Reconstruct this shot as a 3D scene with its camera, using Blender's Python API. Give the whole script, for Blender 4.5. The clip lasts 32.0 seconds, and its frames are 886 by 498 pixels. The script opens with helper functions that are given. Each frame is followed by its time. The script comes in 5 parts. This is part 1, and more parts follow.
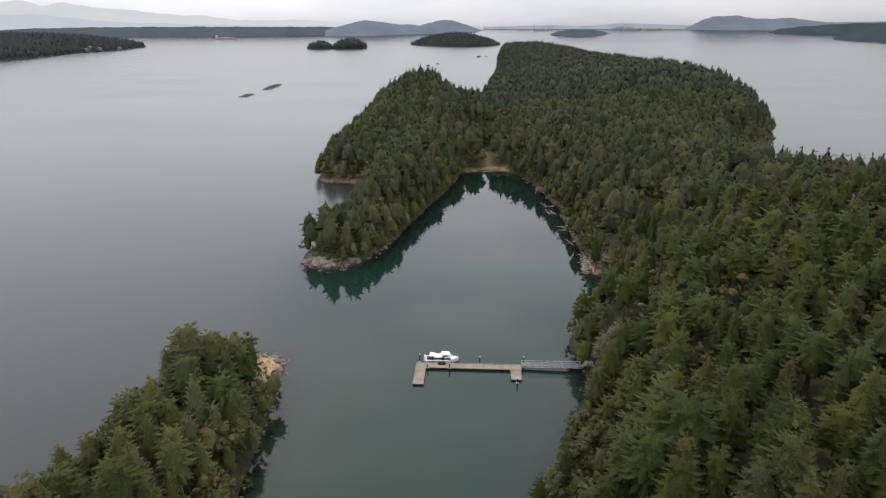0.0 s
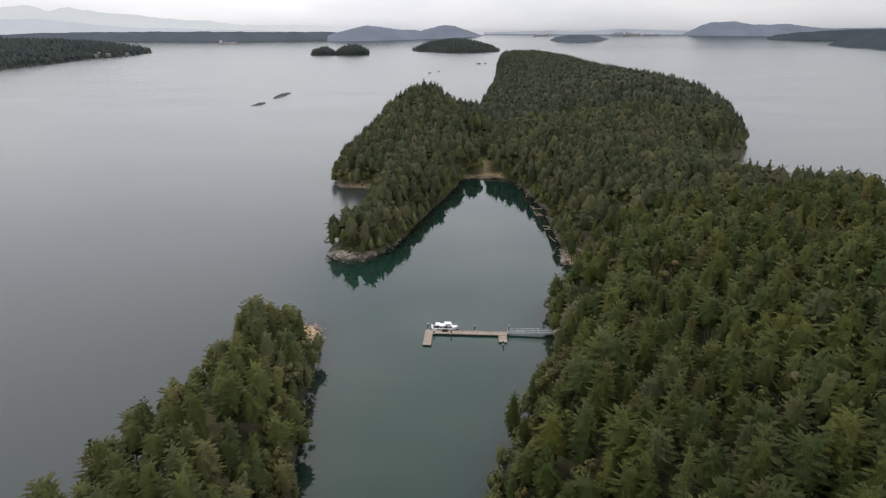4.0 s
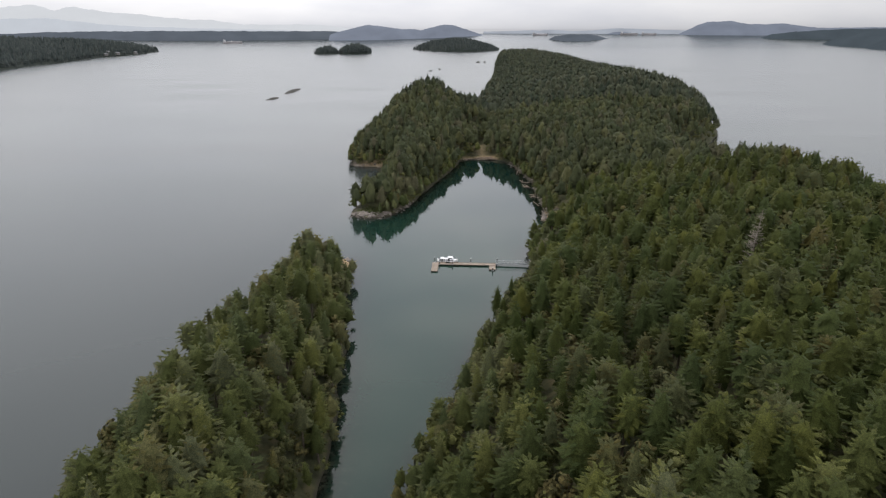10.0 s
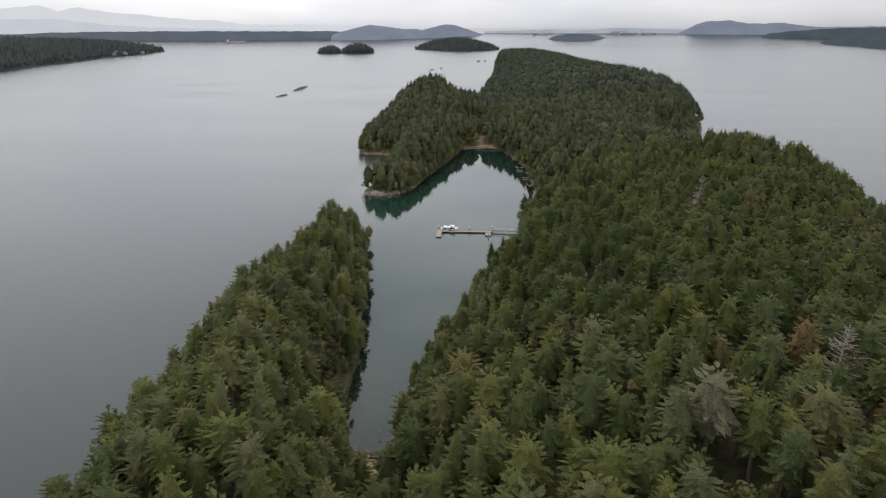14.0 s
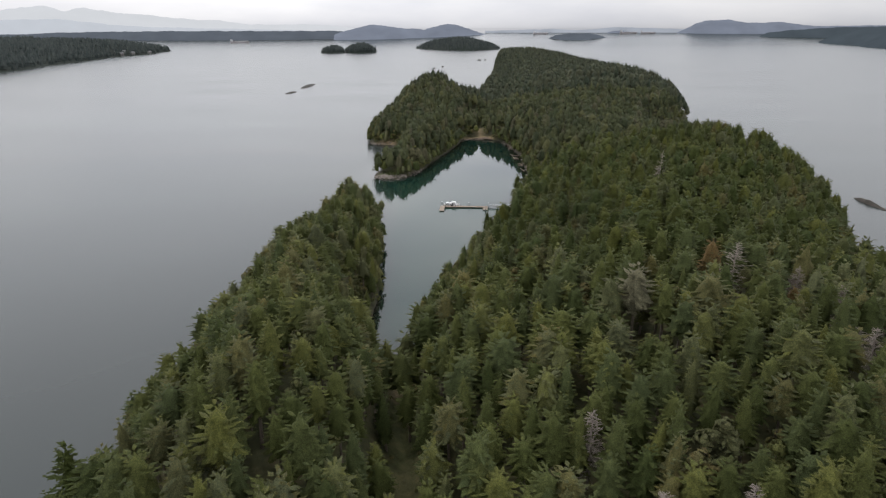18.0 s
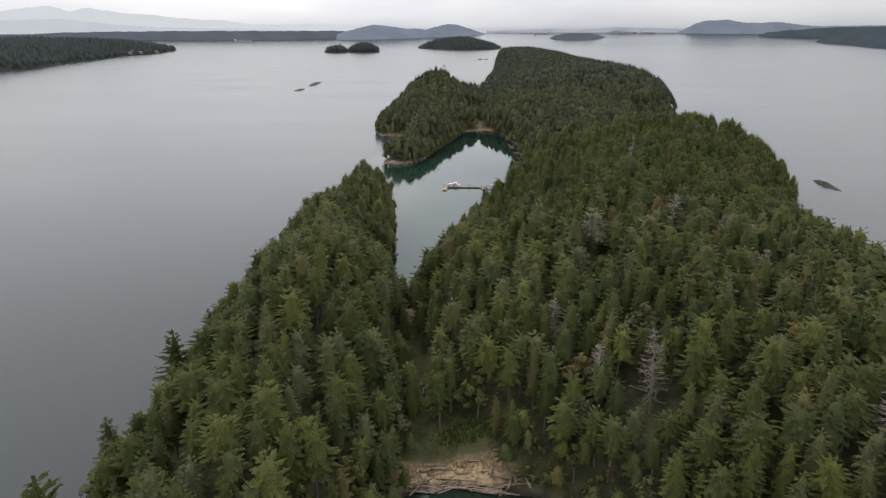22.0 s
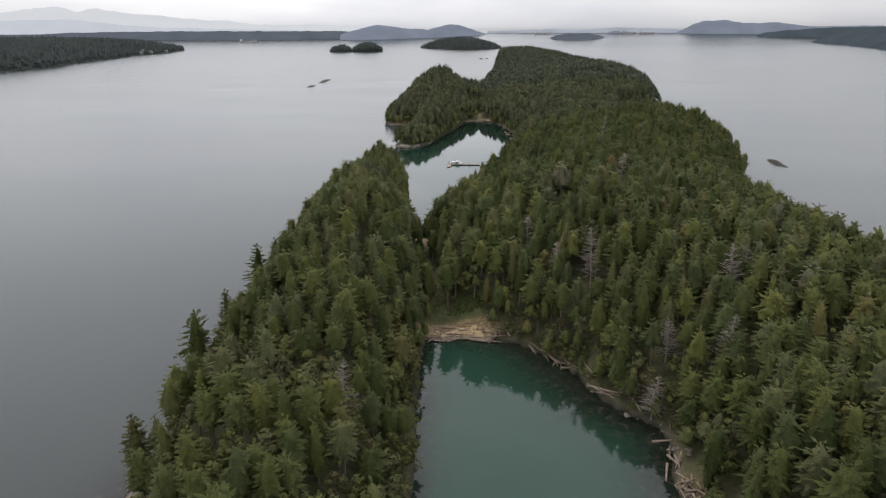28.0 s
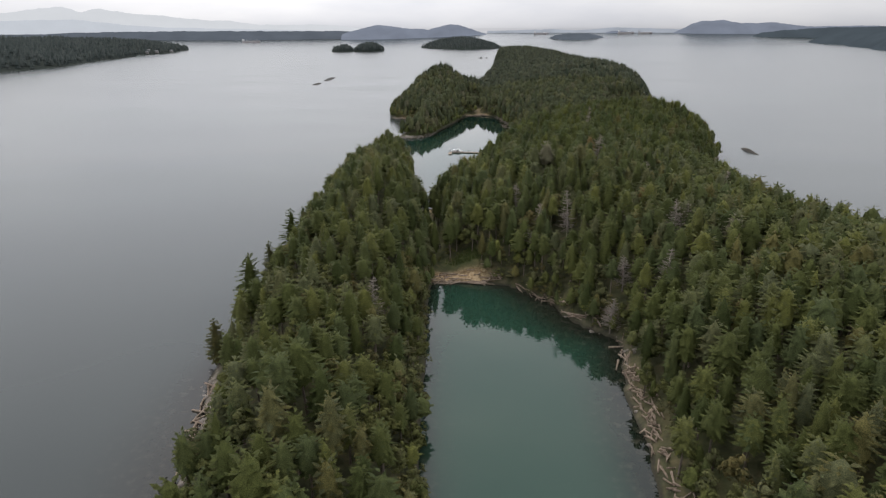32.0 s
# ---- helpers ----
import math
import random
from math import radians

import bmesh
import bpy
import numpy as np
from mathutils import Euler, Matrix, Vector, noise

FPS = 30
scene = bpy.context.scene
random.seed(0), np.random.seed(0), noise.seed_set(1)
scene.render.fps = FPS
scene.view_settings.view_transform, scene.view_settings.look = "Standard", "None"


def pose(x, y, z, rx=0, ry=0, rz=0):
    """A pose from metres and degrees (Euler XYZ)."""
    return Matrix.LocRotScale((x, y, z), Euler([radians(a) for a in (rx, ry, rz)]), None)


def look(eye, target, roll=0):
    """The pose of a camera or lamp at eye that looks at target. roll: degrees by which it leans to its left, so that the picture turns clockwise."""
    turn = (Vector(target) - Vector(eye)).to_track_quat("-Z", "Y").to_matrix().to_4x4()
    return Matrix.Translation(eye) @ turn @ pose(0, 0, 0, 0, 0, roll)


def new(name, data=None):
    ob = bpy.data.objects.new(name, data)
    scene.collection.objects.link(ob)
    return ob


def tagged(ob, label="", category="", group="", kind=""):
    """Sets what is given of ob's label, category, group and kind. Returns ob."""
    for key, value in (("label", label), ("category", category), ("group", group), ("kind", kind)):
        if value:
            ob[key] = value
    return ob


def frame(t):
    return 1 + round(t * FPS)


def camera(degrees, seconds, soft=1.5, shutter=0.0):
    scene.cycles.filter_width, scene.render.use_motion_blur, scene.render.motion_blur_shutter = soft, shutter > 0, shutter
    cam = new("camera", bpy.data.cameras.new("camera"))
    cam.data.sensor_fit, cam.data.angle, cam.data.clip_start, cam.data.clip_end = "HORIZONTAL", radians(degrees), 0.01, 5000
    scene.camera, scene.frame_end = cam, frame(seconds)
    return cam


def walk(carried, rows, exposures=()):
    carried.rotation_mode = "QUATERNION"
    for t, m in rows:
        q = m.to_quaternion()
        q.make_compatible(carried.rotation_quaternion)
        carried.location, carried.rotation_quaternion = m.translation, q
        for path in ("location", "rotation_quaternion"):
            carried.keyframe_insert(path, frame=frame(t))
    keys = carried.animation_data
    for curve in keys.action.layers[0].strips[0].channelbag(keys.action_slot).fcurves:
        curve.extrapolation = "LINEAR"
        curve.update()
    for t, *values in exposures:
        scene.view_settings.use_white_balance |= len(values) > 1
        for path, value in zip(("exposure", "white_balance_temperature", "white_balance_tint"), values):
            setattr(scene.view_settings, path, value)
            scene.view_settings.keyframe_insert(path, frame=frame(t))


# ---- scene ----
# ---- camera ----
PATH = [
    (0.0, pose(0.70, 0.50, 81.30, 69.930, 0.000, -0.060)),
    (1.0, pose(0.40, -9.90, 85.40, 70.030, -0.030, -0.040)),
    (2.0, pose(0.20, -20.70, 89.40, 70.130, -0.060, -0.010)),
    (2.5, pose(0.10, -26.10, 91.00, 70.170, -0.080, 0.000)),
    (4.5, pose(-0.40, -47.00, 93.30, 70.230, -0.100, 0.000)),
    (6.0, pose(-0.70, -60.80, 93.40, 70.260, -0.100, -0.030)),
    (9.0, pose(-1.50, -93.30, 93.60, 70.180, -0.120, -0.010)),
    (13.0, pose(-2.40, -138.20, 93.90, 70.150, -0.050, 0.060)),
    (19.0, pose(-3.50, -205.20, 94.40, 70.100, 0.050, 0.220)),
    (25.0, pose(-5.00, -273.90, 94.50, 70.100, 0.030, 0.400)),
    (28.0, pose(-5.80, -307.50, 94.40, 70.120, 0.050, 0.450)),
    (32.0, pose(-6.80, -354.00, 94.40, 70.120, 0.050, 0.450)),
]
cam = camera(72.0, 32.0, soft=1.25)
walk(cam, PATH)

# ---- world and light: a bright overcast afternoon ----
world = bpy.data.worlds.new("overcast_sky")
scene.world = world
world.use_nodes = True
wn, wl = world.node_tree.nodes, world.node_tree.links
wn.clear()
w_out = wn.new("ShaderNodeOutputWorld")
w_bg = wn.new("ShaderNodeBackground")
w_sky = wn.new("ShaderNodeTexSky")
w_sky.sky_type, w_sky.sun_disc = "NISHITA", False
w_sky.sun_elevation, w_sky.sun_rotation = radians(58), radians(-28)
w_sky.air_density, w_sky.dust_density = 1.0, 4.0
w_gain = wn.new("ShaderNodeMix")
w_gain.data_type, w_gain.blend_type = "RGBA", "MULTIPLY"
w_gain.inputs["Factor"].default_value = 1.0
w_gain.inputs["B"].default_value = (0.10, 0.10, 0.10, 1)
w_co = wn.new("ShaderNodeTexCoord")
w_map = wn.new("ShaderNodeMapping")
w_map.inputs["Scale"].default_value = (1.0, 1.0, 3.6)
w_noise = wn.new("ShaderNodeTexNoise")
w_noise.inputs["Scale"].default_value = 3.2
w_noise.inputs["Detail"].default_value = 6
w_noise.inputs["Roughness"].default_value = 0.5
w_ramp = wn.new("ShaderNodeValToRGB")
w_ramp.color_ramp.elements[0].position, w_ramp.color_ramp.elements[0].color = 0.30, (0.53, 0.545, 0.60, 1)
w_ramp.color_ramp.elements[1].position, w_ramp.color_ramp.elements[1].color = 0.72, (0.755, 0.75, 0.765, 1)
w_mix = wn.new("ShaderNodeMix")
w_mix.data_type = "RGBA"
w_mix.inputs["Factor"].default_value = 0.90
wl.new(w_co.outputs["Generated"], w_map.inputs["Vector"])
wl.new(w_map.outputs["Vector"], w_noise.inputs["Vector"])
wl.new(w_noise.outputs["Fac"], w_ramp.inputs["Fac"])
wl.new(w_sky.outputs["Color"], w_gain.inputs["A"])
wl.new(w_gain.outputs["Result"], w_mix.inputs["A"])
wl.new(w_ramp.outputs["Color"], w_mix.inputs["B"])
wl.new(w_mix.outputs["Result"], w_bg.inputs["Color"])
# an overcast sky is darkest at the horizon; thinner cloud lets more through over the strait
w_sep = wn.new("ShaderNodeSeparateXYZ")
wl.new(w_co.outputs["Generated"], w_sep.inputs["Vector"])
w_up = wn.new("ShaderNodeMath")
w_up.operation = "MULTIPLY_ADD"
w_up.use_clamp = False
w_up.inputs[1].default_value, w_up.inputs[2].default_value = 1.86, 0.68
w_pos = wn.new("ShaderNodeMath")
w_pos.operation = "MAXIMUM"
w_pos.inputs[1].default_value = 0.0
wl.new(w_sep.outputs["Z"], w_pos.inputs[0])
w_root = wn.new("ShaderNodeMath")
w_root.operation = "POWER"
w_root.inputs[1].default_value = 0.42
wl.new(w_pos.outputs[0], w_root.inputs[0])
wl.new(w_root.outputs[0], w_up.inputs[0])
w_dot = wn.new("ShaderNodeVectorMath")
w_dot.operation = "DOT_PRODUCT"
w_dot.inputs[1].default_value = Vector((-0.26, 0.91, 0.30)).normalized()
wl.new(w_co.outputs["Generated"], w_dot.inputs[0])
w_pow = wn.new("ShaderNodeMath")
w_pow.operation = "POWER"
w_pow.inputs[1].default_value = 5.0
w_cl = wn.new("ShaderNodeMath")
w_cl.operation = "MAXIMUM"
w_cl.inputs[1].default_value = 0.0
wl.new(w_dot.outputs["Value"], w_cl.inputs[0])
wl.new(w_cl.outputs[0], w_pow.inputs[0])
w_sum = wn.new("ShaderNodeMath")
w_sum.operation = "MULTIPLY_ADD"
w_sum.inputs[1].default_value = 0.50
wl.new(w_pow.outputs[0], w_sum.inputs[0])
wl.new(w_up.outputs[0], w_sum.inputs[2])
wl.new(w_sum.outputs[0], w_bg.inputs["Strength"])
wl.new(w_bg.outputs["Background"], w_out.inputs["Surface"])

sun = new("sun", bpy.data.lights.new("sun", "SUN"))
sun.data.energy, sun.data.angle, sun.data.color = 0.7, radians(26), (1.0, 0.96, 0.9)
sun.matrix_world = look((-300, 560, 1200), (0, 0, 0))
scene.view_settings.exposure = 0.0


# ---- materials ----
def material(name, rough=0.8, spec=0.3, metal=0.0):
    m = bpy.data.materials.new(name)
    m.use_nodes = True
    b = m.node_tree.nodes["Principled BSDF"]
    b.inputs["Roughness"].default_value = rough
    b.inputs["Specular IOR Level"].default_value = spec
    b.inputs["Metallic"].default_value = metal
    return m, m.node_tree.nodes, m.node_tree.links, b


def ramp_node(nodes, stops):
    r = nodes.new("ShaderNodeValToRGB")
    e = r.color_ramp.elements
    while len(e) < len(stops):
        e.new(0.5)
    for k, (p, c) in enumerate(stops):
        e[k].position, e[k].color = p, (*c, 1)
    return r


def noise_node(nodes, links, scale, detail=4, coord="Object", rough=0.55, stretch=None):
    co = nodes.new("ShaderNodeTexCoord")
    n = nodes.new("ShaderNodeTexNoise")
    n.inputs["Scale"].default_value, n.inputs["Detail"].default_value = scale, detail
    n.inputs["Roughness"].default_value = rough
    if stretch:
        mp = nodes.new("ShaderNodeMapping")
        mp.inputs["Scale"].default_value = stretch
        links.new(co.outputs[coord], mp.inputs["Vector"])
        links.new(mp.outputs["Vector"], n.inputs["Vector"])
    else:
        links.new(co.outputs[coord], n.inputs["Vector"])
    return n


def mix_node(nodes, links, a, b, fac, blend="MIX"):
    m = nodes.new("ShaderNodeMix")
    m.data_type, m.blend_type = "RGBA", blend
    for key, v in (("A", a), ("B", b), ("Factor", fac)):
        if isinstance(v, bpy.types.NodeSocket):
            links.new(v, m.inputs[key])
        elif key == "Factor":
            m.inputs[key].default_value = v
        else:
            m.inputs[key].default_value = (*v, 1)
    return m.outputs["Result"]


def math_node(nodes, links, op, a, b=0.0):
    m = nodes.new("ShaderNodeMath")
    m.operation = op
    for k, v in enumerate((a, b)):
        if isinstance(v, bpy.types.NodeSocket):
            links.new(v, m.inputs[k])
        else:
            m.inputs[k].default_value = v
    return m.outputs[0]


def bump_node(nodes, links, height, strength, distance, bsdf):
    b = nodes.new("ShaderNodeBump")
    b.inputs["Strength"].default_value, b.inputs["Distance"].default_value = strength, distance
    links.new(height, b.inputs["Height"])
    links.new(b.outputs["Normal"], bsdf.inputs["Normal"])
    return b


def grained(name, dark, light, scale, rough=0.8, spec=0.3, bump=0.3, dist=0.05, metal=0.0, fine=6.0, stretch=None):
    """Two scales of variation between two colours, with fine relief."""
    m, n, l, b = material(name, rough, spec, metal)
    big = noise_node(n, l, scale, 4, stretch=stretch)
    small = noise_node(n, l, scale * fine, 3, stretch=stretch)
    info = n.new("ShaderNodeObjectInfo")
    f = math_node(n, l, "MULTIPLY_ADD", small.outputs["Fac"], 0.5)
    s = math_node(n, l, "ADD", math_node(n, l, "MULTIPLY", big.outputs["Fac"], 0.55), math_node(n, l, "MULTIPLY", small.outputs["Fac"], 0.45))
    s = math_node(n, l, "ADD", s, math_node(n, l, "MULTIPLY", math_node(n, l, "SUBTRACT", info.outputs["Random"], 0.5), 0.16))
    n.remove(f.node)
    r = ramp_node(n, [(0.3, dark), (0.7, light)])
    l.new(s, r.inputs["Fac"])
    l.new(r.outputs["Color"], b.inputs["Base Color"])
    if bump:
        bump_node(n, l, small.outputs["Fac"], bump, dist, b)
    return m


def foliage(name, stops, rough=0.75, grain=4.2):
    """Leaves: a colour for each tree; random mottling paints in lit tips and shaded gaps."""
    m, n, l, b = material(name, rough, 0.08)
    info = n.new("ShaderNodeObjectInfo")
    at = n.new("ShaderNodeAttribute")
    at.attribute_name = "tint"
    geo = n.new("ShaderNodeNewGeometry")
    t = math_node(n, l, "FRACT", math_node(n, l, "ADD", info.outputs["Random"], at.outputs["Fac"]))
    isl = math_node(n, l, "MULTIPLY", math_node(n, l, "SUBTRACT", geo.outputs["Random Per Island"], 0.5), 0.16)
    r = ramp_node(n, stops)
    l.new(math_node(n, l, "ADD", t, isl), r.inputs["Fac"])
    big = noise_node(n, l, 0.03, 2)
    g = noise_node(n, l, grain, 3, rough=0.7)
    v = ramp_node(n, [(0.36, (0.52, 0.54, 0.54)), (0.5, (0.98, 0.98, 0.96)), (0.65, (1.58, 1.55, 1.46))])
    l.new(math_node(n, l, "ADD", math_node(n, l, "MULTIPLY", g.outputs["Fac"], 0.75), math_node(n, l, "MULTIPLY", big.outputs["Fac"], 0.25)), v.inputs["Fac"])
    l.new(mix_node(n, l, r.outputs["Color"], v.outputs["Color"], 1.0, "MULTIPLY"), b.inputs["Base Color"])
    bump_node(n, l, g.outputs["Fac"], 0.7, 0.28, b)
    return m


M_FIR = foliage("fir_needles", [(0.0, (0.035, 0.045, 0.014)), (0.25, (0.064, 0.072, 0.021)), (0.5, (0.048, 0.060, 0.024)), (0.72, (0.087, 0.091, 0.024)), (0.88, (0.074, 0.081, 0.041)), (1.0, (0.087, 0.079, 0.027))])
# M_FIR copied darker and greener; the dimming of these stands is in the colour
M_FIR_DIMMED = foliage("dimmed_fir_needles", [(0.0, (0.027, 0.037, 0.009)), (0.25, (0.049, 0.056, 0.014)), (0.5, (0.036, 0.049, 0.016)), (0.72, (0.068, 0.072, 0.016)), (0.88, (0.051, 0.059, 0.026)), (1.0, (0.063, 0.056, 0.018))])
# darker, bluer than M_FIR: shade the sparser bay crowns don't cast is coloured in
M_FIR_MID = foliage("bay_fir_shaded_needles", [(0.0, (0.029, 0.036, 0.017)), (0.3, (0.050, 0.055, 0.024)), (0.6, (0.039, 0.048, 0.024)), (0.8, (0.065, 0.067, 0.027)), (1.0, (0.059, 0.056, 0.033))])
# ridge colours carry painted shade between trees and a bluish haze
M_RIDGE = foliage("ridge_fir_shaded_needles", [(0.0, (0.027, 0.035, 0.022)), (0.5, (0.043, 0.050, 0.030)), (1.0, (0.058, 0.060, 0.036))], grain=1.2)
M_BROAD = foliage("arbutus_leaves", [(0.0, (0.060, 0.065, 0.022)), (0.35, (0.086, 0.089, 0.029)), (0.65, (0.083, 0.087, 0.042)), (0.85, (0.095, 0.078, 0.030)), (1.0, (0.054, 0.059, 0.022))])
M_PALE = foliage("pale_foliage", [(0.0, (0.098, 0.092, 0.056)), (1.0, (0.122, 0.112, 0.074))])
M_RUST = foliage("rusty_foliage", [(0.0, (0.090, 0.060, 0.024)), (1.0, (0.120, 0.084, 0.034))])
# greyed and blued needles: the air's haze is put into their colour
M_FARLEAF = foliage("haze_tinted_conifers", [(0.0, (0.023, 0.030, 0.029)), (0.5, (0.032, 0.040, 0.038)), (1.0, (0.041, 0.048, 0.045))], grain=0.5)
M_BARK = grained("bark", (0.07, 0.055, 0.045), (0.19, 0.155, 0.125), 1.6, 0.9, 0.2, 0.5, 0.06, stretch=(1, 1, 0.25))
M_DEAD = grained("bleached_dead_wood", (0.145, 0.122, 0.104), (0.29, 0.25, 0.215), 1.4, 0.85, 0.2, 0.4, 0.04)
M_LOG = grained("driftwood", (0.10, 0.072, 0.053), (0.33, 0.26, 0.20), 0.9, 0.85, 0.2, 0.5, 0.05)
M_ROCK = grained("shore_rock", (0.075, 0.066, 0.058), (0.28, 0.24, 0.205), 0.35, 0.85, 0.3, 0.8, 0.25)


def ground_material():
    m, n, l, b = material("island_ground", 0.92, 0.2)
    co = n.new("ShaderNodeTexCoord")
    sp = n.new("ShaderNodeSeparateXYZ")
    l.new(co.outputs["Object"], sp.inputs["Vector"])
    warp = noise_node(n, l, 0.22, 5)
    h = math_node(n, l, "ADD", sp.outputs["Z"], math_node(n, l, "MULTIPLY", math_node(n, l, "SUBTRACT", warp.outputs["Fac"], 0.5), 2.0))
    rock_n = noise_node(n, l, 0.55, 6, rough=0.65)
    rock = ramp_node(n, [(0.3, (0.07, 0.060, 0.052)), (0.5, (0.16, 0.135, 0.112)), (0.72, (0.31, 0.265, 0.22))])
    l.new(rock_n.outputs["Fac"], rock.inputs["Fac"])
    soil_n = noise_node(n, l, 0.3, 5)
    soil = ramp_node(n, [(0.3, (0.026, 0.028, 0.014)), (0.5, (0.050, 0.052, 0.024)), (0.7, (0.088, 0.075, 0.038))])
    l.new(soil_n.outputs["Fac"], soil.inputs["Fac"])
    straw_n = noise_node(n, l, 1.1, 5)
    straw = ramp_node(n, [(0.3, (0.15, 0.098, 0.052)), (0.55, (0.40, 0.29, 0.165)), (0.75, (0.54, 0.43, 0.28))])
    l.new(straw_n.outputs["Fac"], straw.inputs["Fac"])
    turf = ramp_node(n, [(0.3, (0.045, 0.062, 0.016)), (0.7, (0.105, 0.115, 0.038))])
    l.new(soil_n.outputs["Fac"], turf.inputs["Fac"])
    wet = n.new("ShaderNodeMapRange")
    wet.inputs["From Min"].default_value, wet.inputs["From Max"].default_value = 0.2, 0.8
    l.new(h, wet.inputs["Value"])
    up = n.new("ShaderNodeMapRange")
    up.inputs["From Min"].default_value, up.inputs["From Max"].default_value = 1.3, 2.2
    l.new(h, up.inputs["Value"])
    weed = mix_node(n, l, (0.024, 0.022, 0.016), (0.050, 0.045, 0.030), rock_n.outputs["Fac"])
    ry = n.new("ShaderNodeAttribute")
    ry.attribute_name = "rocky"
    bank = mix_node(n, l, soil.outputs["Color"], rock.outputs["Color"], ry.outputs["Fac"])
    c = mix_node(n, l, weed, bank, wet.outputs["Result"])
    c = mix_node(n, l, c, soil.outputs["Color"], up.outputs["Result"])
    for key, r in (("straw", straw), ("turf", turf)):
        at = n.new("ShaderNodeAttribute")
        at.attribute_name = key
        c = mix_node(n, l, c, r.outputs["Color"], math_node(n, l, "MULTIPLY", at.outputs["Fac"], wet.outputs["Result"]))
    l.new(c, b.inputs["Base Color"])
    bump_node(n, l, rock_n.outputs["Fac"], 0.9, 0.5, b)
    return m


def water_material():
    """Grey open strait, green in the sheltered inlets, the bottom showing where it is shallow."""
    m, n, l, b = material("sea_water", 0.045, 0.5)
    b.inputs["IOR"].default_value = 1.37
    body = noise_node(n, l, 0.006, 3)
    sea = ramp_node(n, [(0.3, (0.023, 0.030, 0.0285)), (0.7, (0.031, 0.039, 0.0365))])
    # dark end paints the bay's tree shade into the water, light end is turbid green
    inlet = ramp_node(n, [(0.0, (0.004, 0.016, 0.0125)), (1.0, (0.0160, 0.043, 0.0285))])
    murk_vs_shade = n.new("ShaderNodeAttribute")
    murk_vs_shade.attribute_name = "murk_vs_shade"
    l.new(body.outputs["Fac"], sea.inputs["Fac"])
    l.new(murk_vs_shade.outputs["Fac"], inlet.inputs["Fac"])
    sh = n.new("ShaderNodeAttribute")
    sh.attribute_name = "shelter"
    c = mix_node(n, l, sea.outputs["Color"], inlet.outputs["Color"], sh.outputs["Fac"])
    bot_n = noise_node(n, l, 0.45, 5)
    bottom = ramp_node(n, [(0.35, (0.005, 0.005, 0.004)), (0.55, (0.014, 0.012, 0.008)), (0.75, (0.048, 0.041, 0.031))])
    l.new(bot_n.outputs["Fac"], bottom.inputs["Fac"])
    cl = n.new("ShaderNodeAttribute")
    cl.attribute_name = "shallow"
    c = mix_node(n, l, c, bottom.outputs["Color"], math_node(n, l, "MULTIPLY", cl.outputs["Fac"], 0.85))
    l.new(c, b.inputs["Base Color"])
    patch = noise_node(n, l, 0.004, 4, stretch=(1, 2.5, 1))
    rr = n.new("ShaderNodeMapRange")
    rr.inputs["From Min"].default_value, rr.inputs["From Max"].default_value = 0.35, 0.7
    rr.inputs["To Min"].default_value, rr.inputs["To Max"].default_value = 0.19, 0.215
    l.new(patch.outputs["Fac"], rr.inputs["Value"])
    still = math_node(n, l, "SUBTRACT", 1.0, sh.outputs["Fac"])
    l.new(math_node(n, l, "ADD", 0.02, math_node(n, l, "MULTIPLY", rr.outputs["Result"], still)), b.inputs["Roughness"])
    rip = noise_node(n, l, 0.55, 3, stretch=(0.35, 1.0, 1))
    bump_node(n, l, rip.outputs["Fac"], 0.035, 0.2, b)
    return m


M_GROUND = ground_material()
M_WATER = water_material()
M_CONCRETE = grained("weathered_planks", (0.19, 0.150, 0.118), (0.33, 0.275, 0.222), 0.7, 0.85, 0.25, 0.3, 0.02)
M_WHITE = grained("white_gelcoat", (0.70, 0.70, 0.70), (0.82, 0.82, 0.81), 0.8, 0.3, 0.5, 0.0)
M_METAL = grained("galvanised_steel", (0.42, 0.43, 0.44), (0.60, 0.61, 0.62), 1.5, 0.45, 0.5, 0.1, 0.01, metal=0.7)
M_DARK = grained("creosoted_timber", (0.016, 0.014, 0.012), (0.05, 0.042, 0.035), 1.5, 0.85, 0.25, 0.3, 0.02)
M_GLASS = grained("tinted_glass", (0.012, 0.015, 0.018), (0.03, 0.034, 0.038), 0.5, 0.08, 0.6, 0.0)


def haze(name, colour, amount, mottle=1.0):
    """Far land as a plain backdrop: kilometres of moist air painted on as a glow."""
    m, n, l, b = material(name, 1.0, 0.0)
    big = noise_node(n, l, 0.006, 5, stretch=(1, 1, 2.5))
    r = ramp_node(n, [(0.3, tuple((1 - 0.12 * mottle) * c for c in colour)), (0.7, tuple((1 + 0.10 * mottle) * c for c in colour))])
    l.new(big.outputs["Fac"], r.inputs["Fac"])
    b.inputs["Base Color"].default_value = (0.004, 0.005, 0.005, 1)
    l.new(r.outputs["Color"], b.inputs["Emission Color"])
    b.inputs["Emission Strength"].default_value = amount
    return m


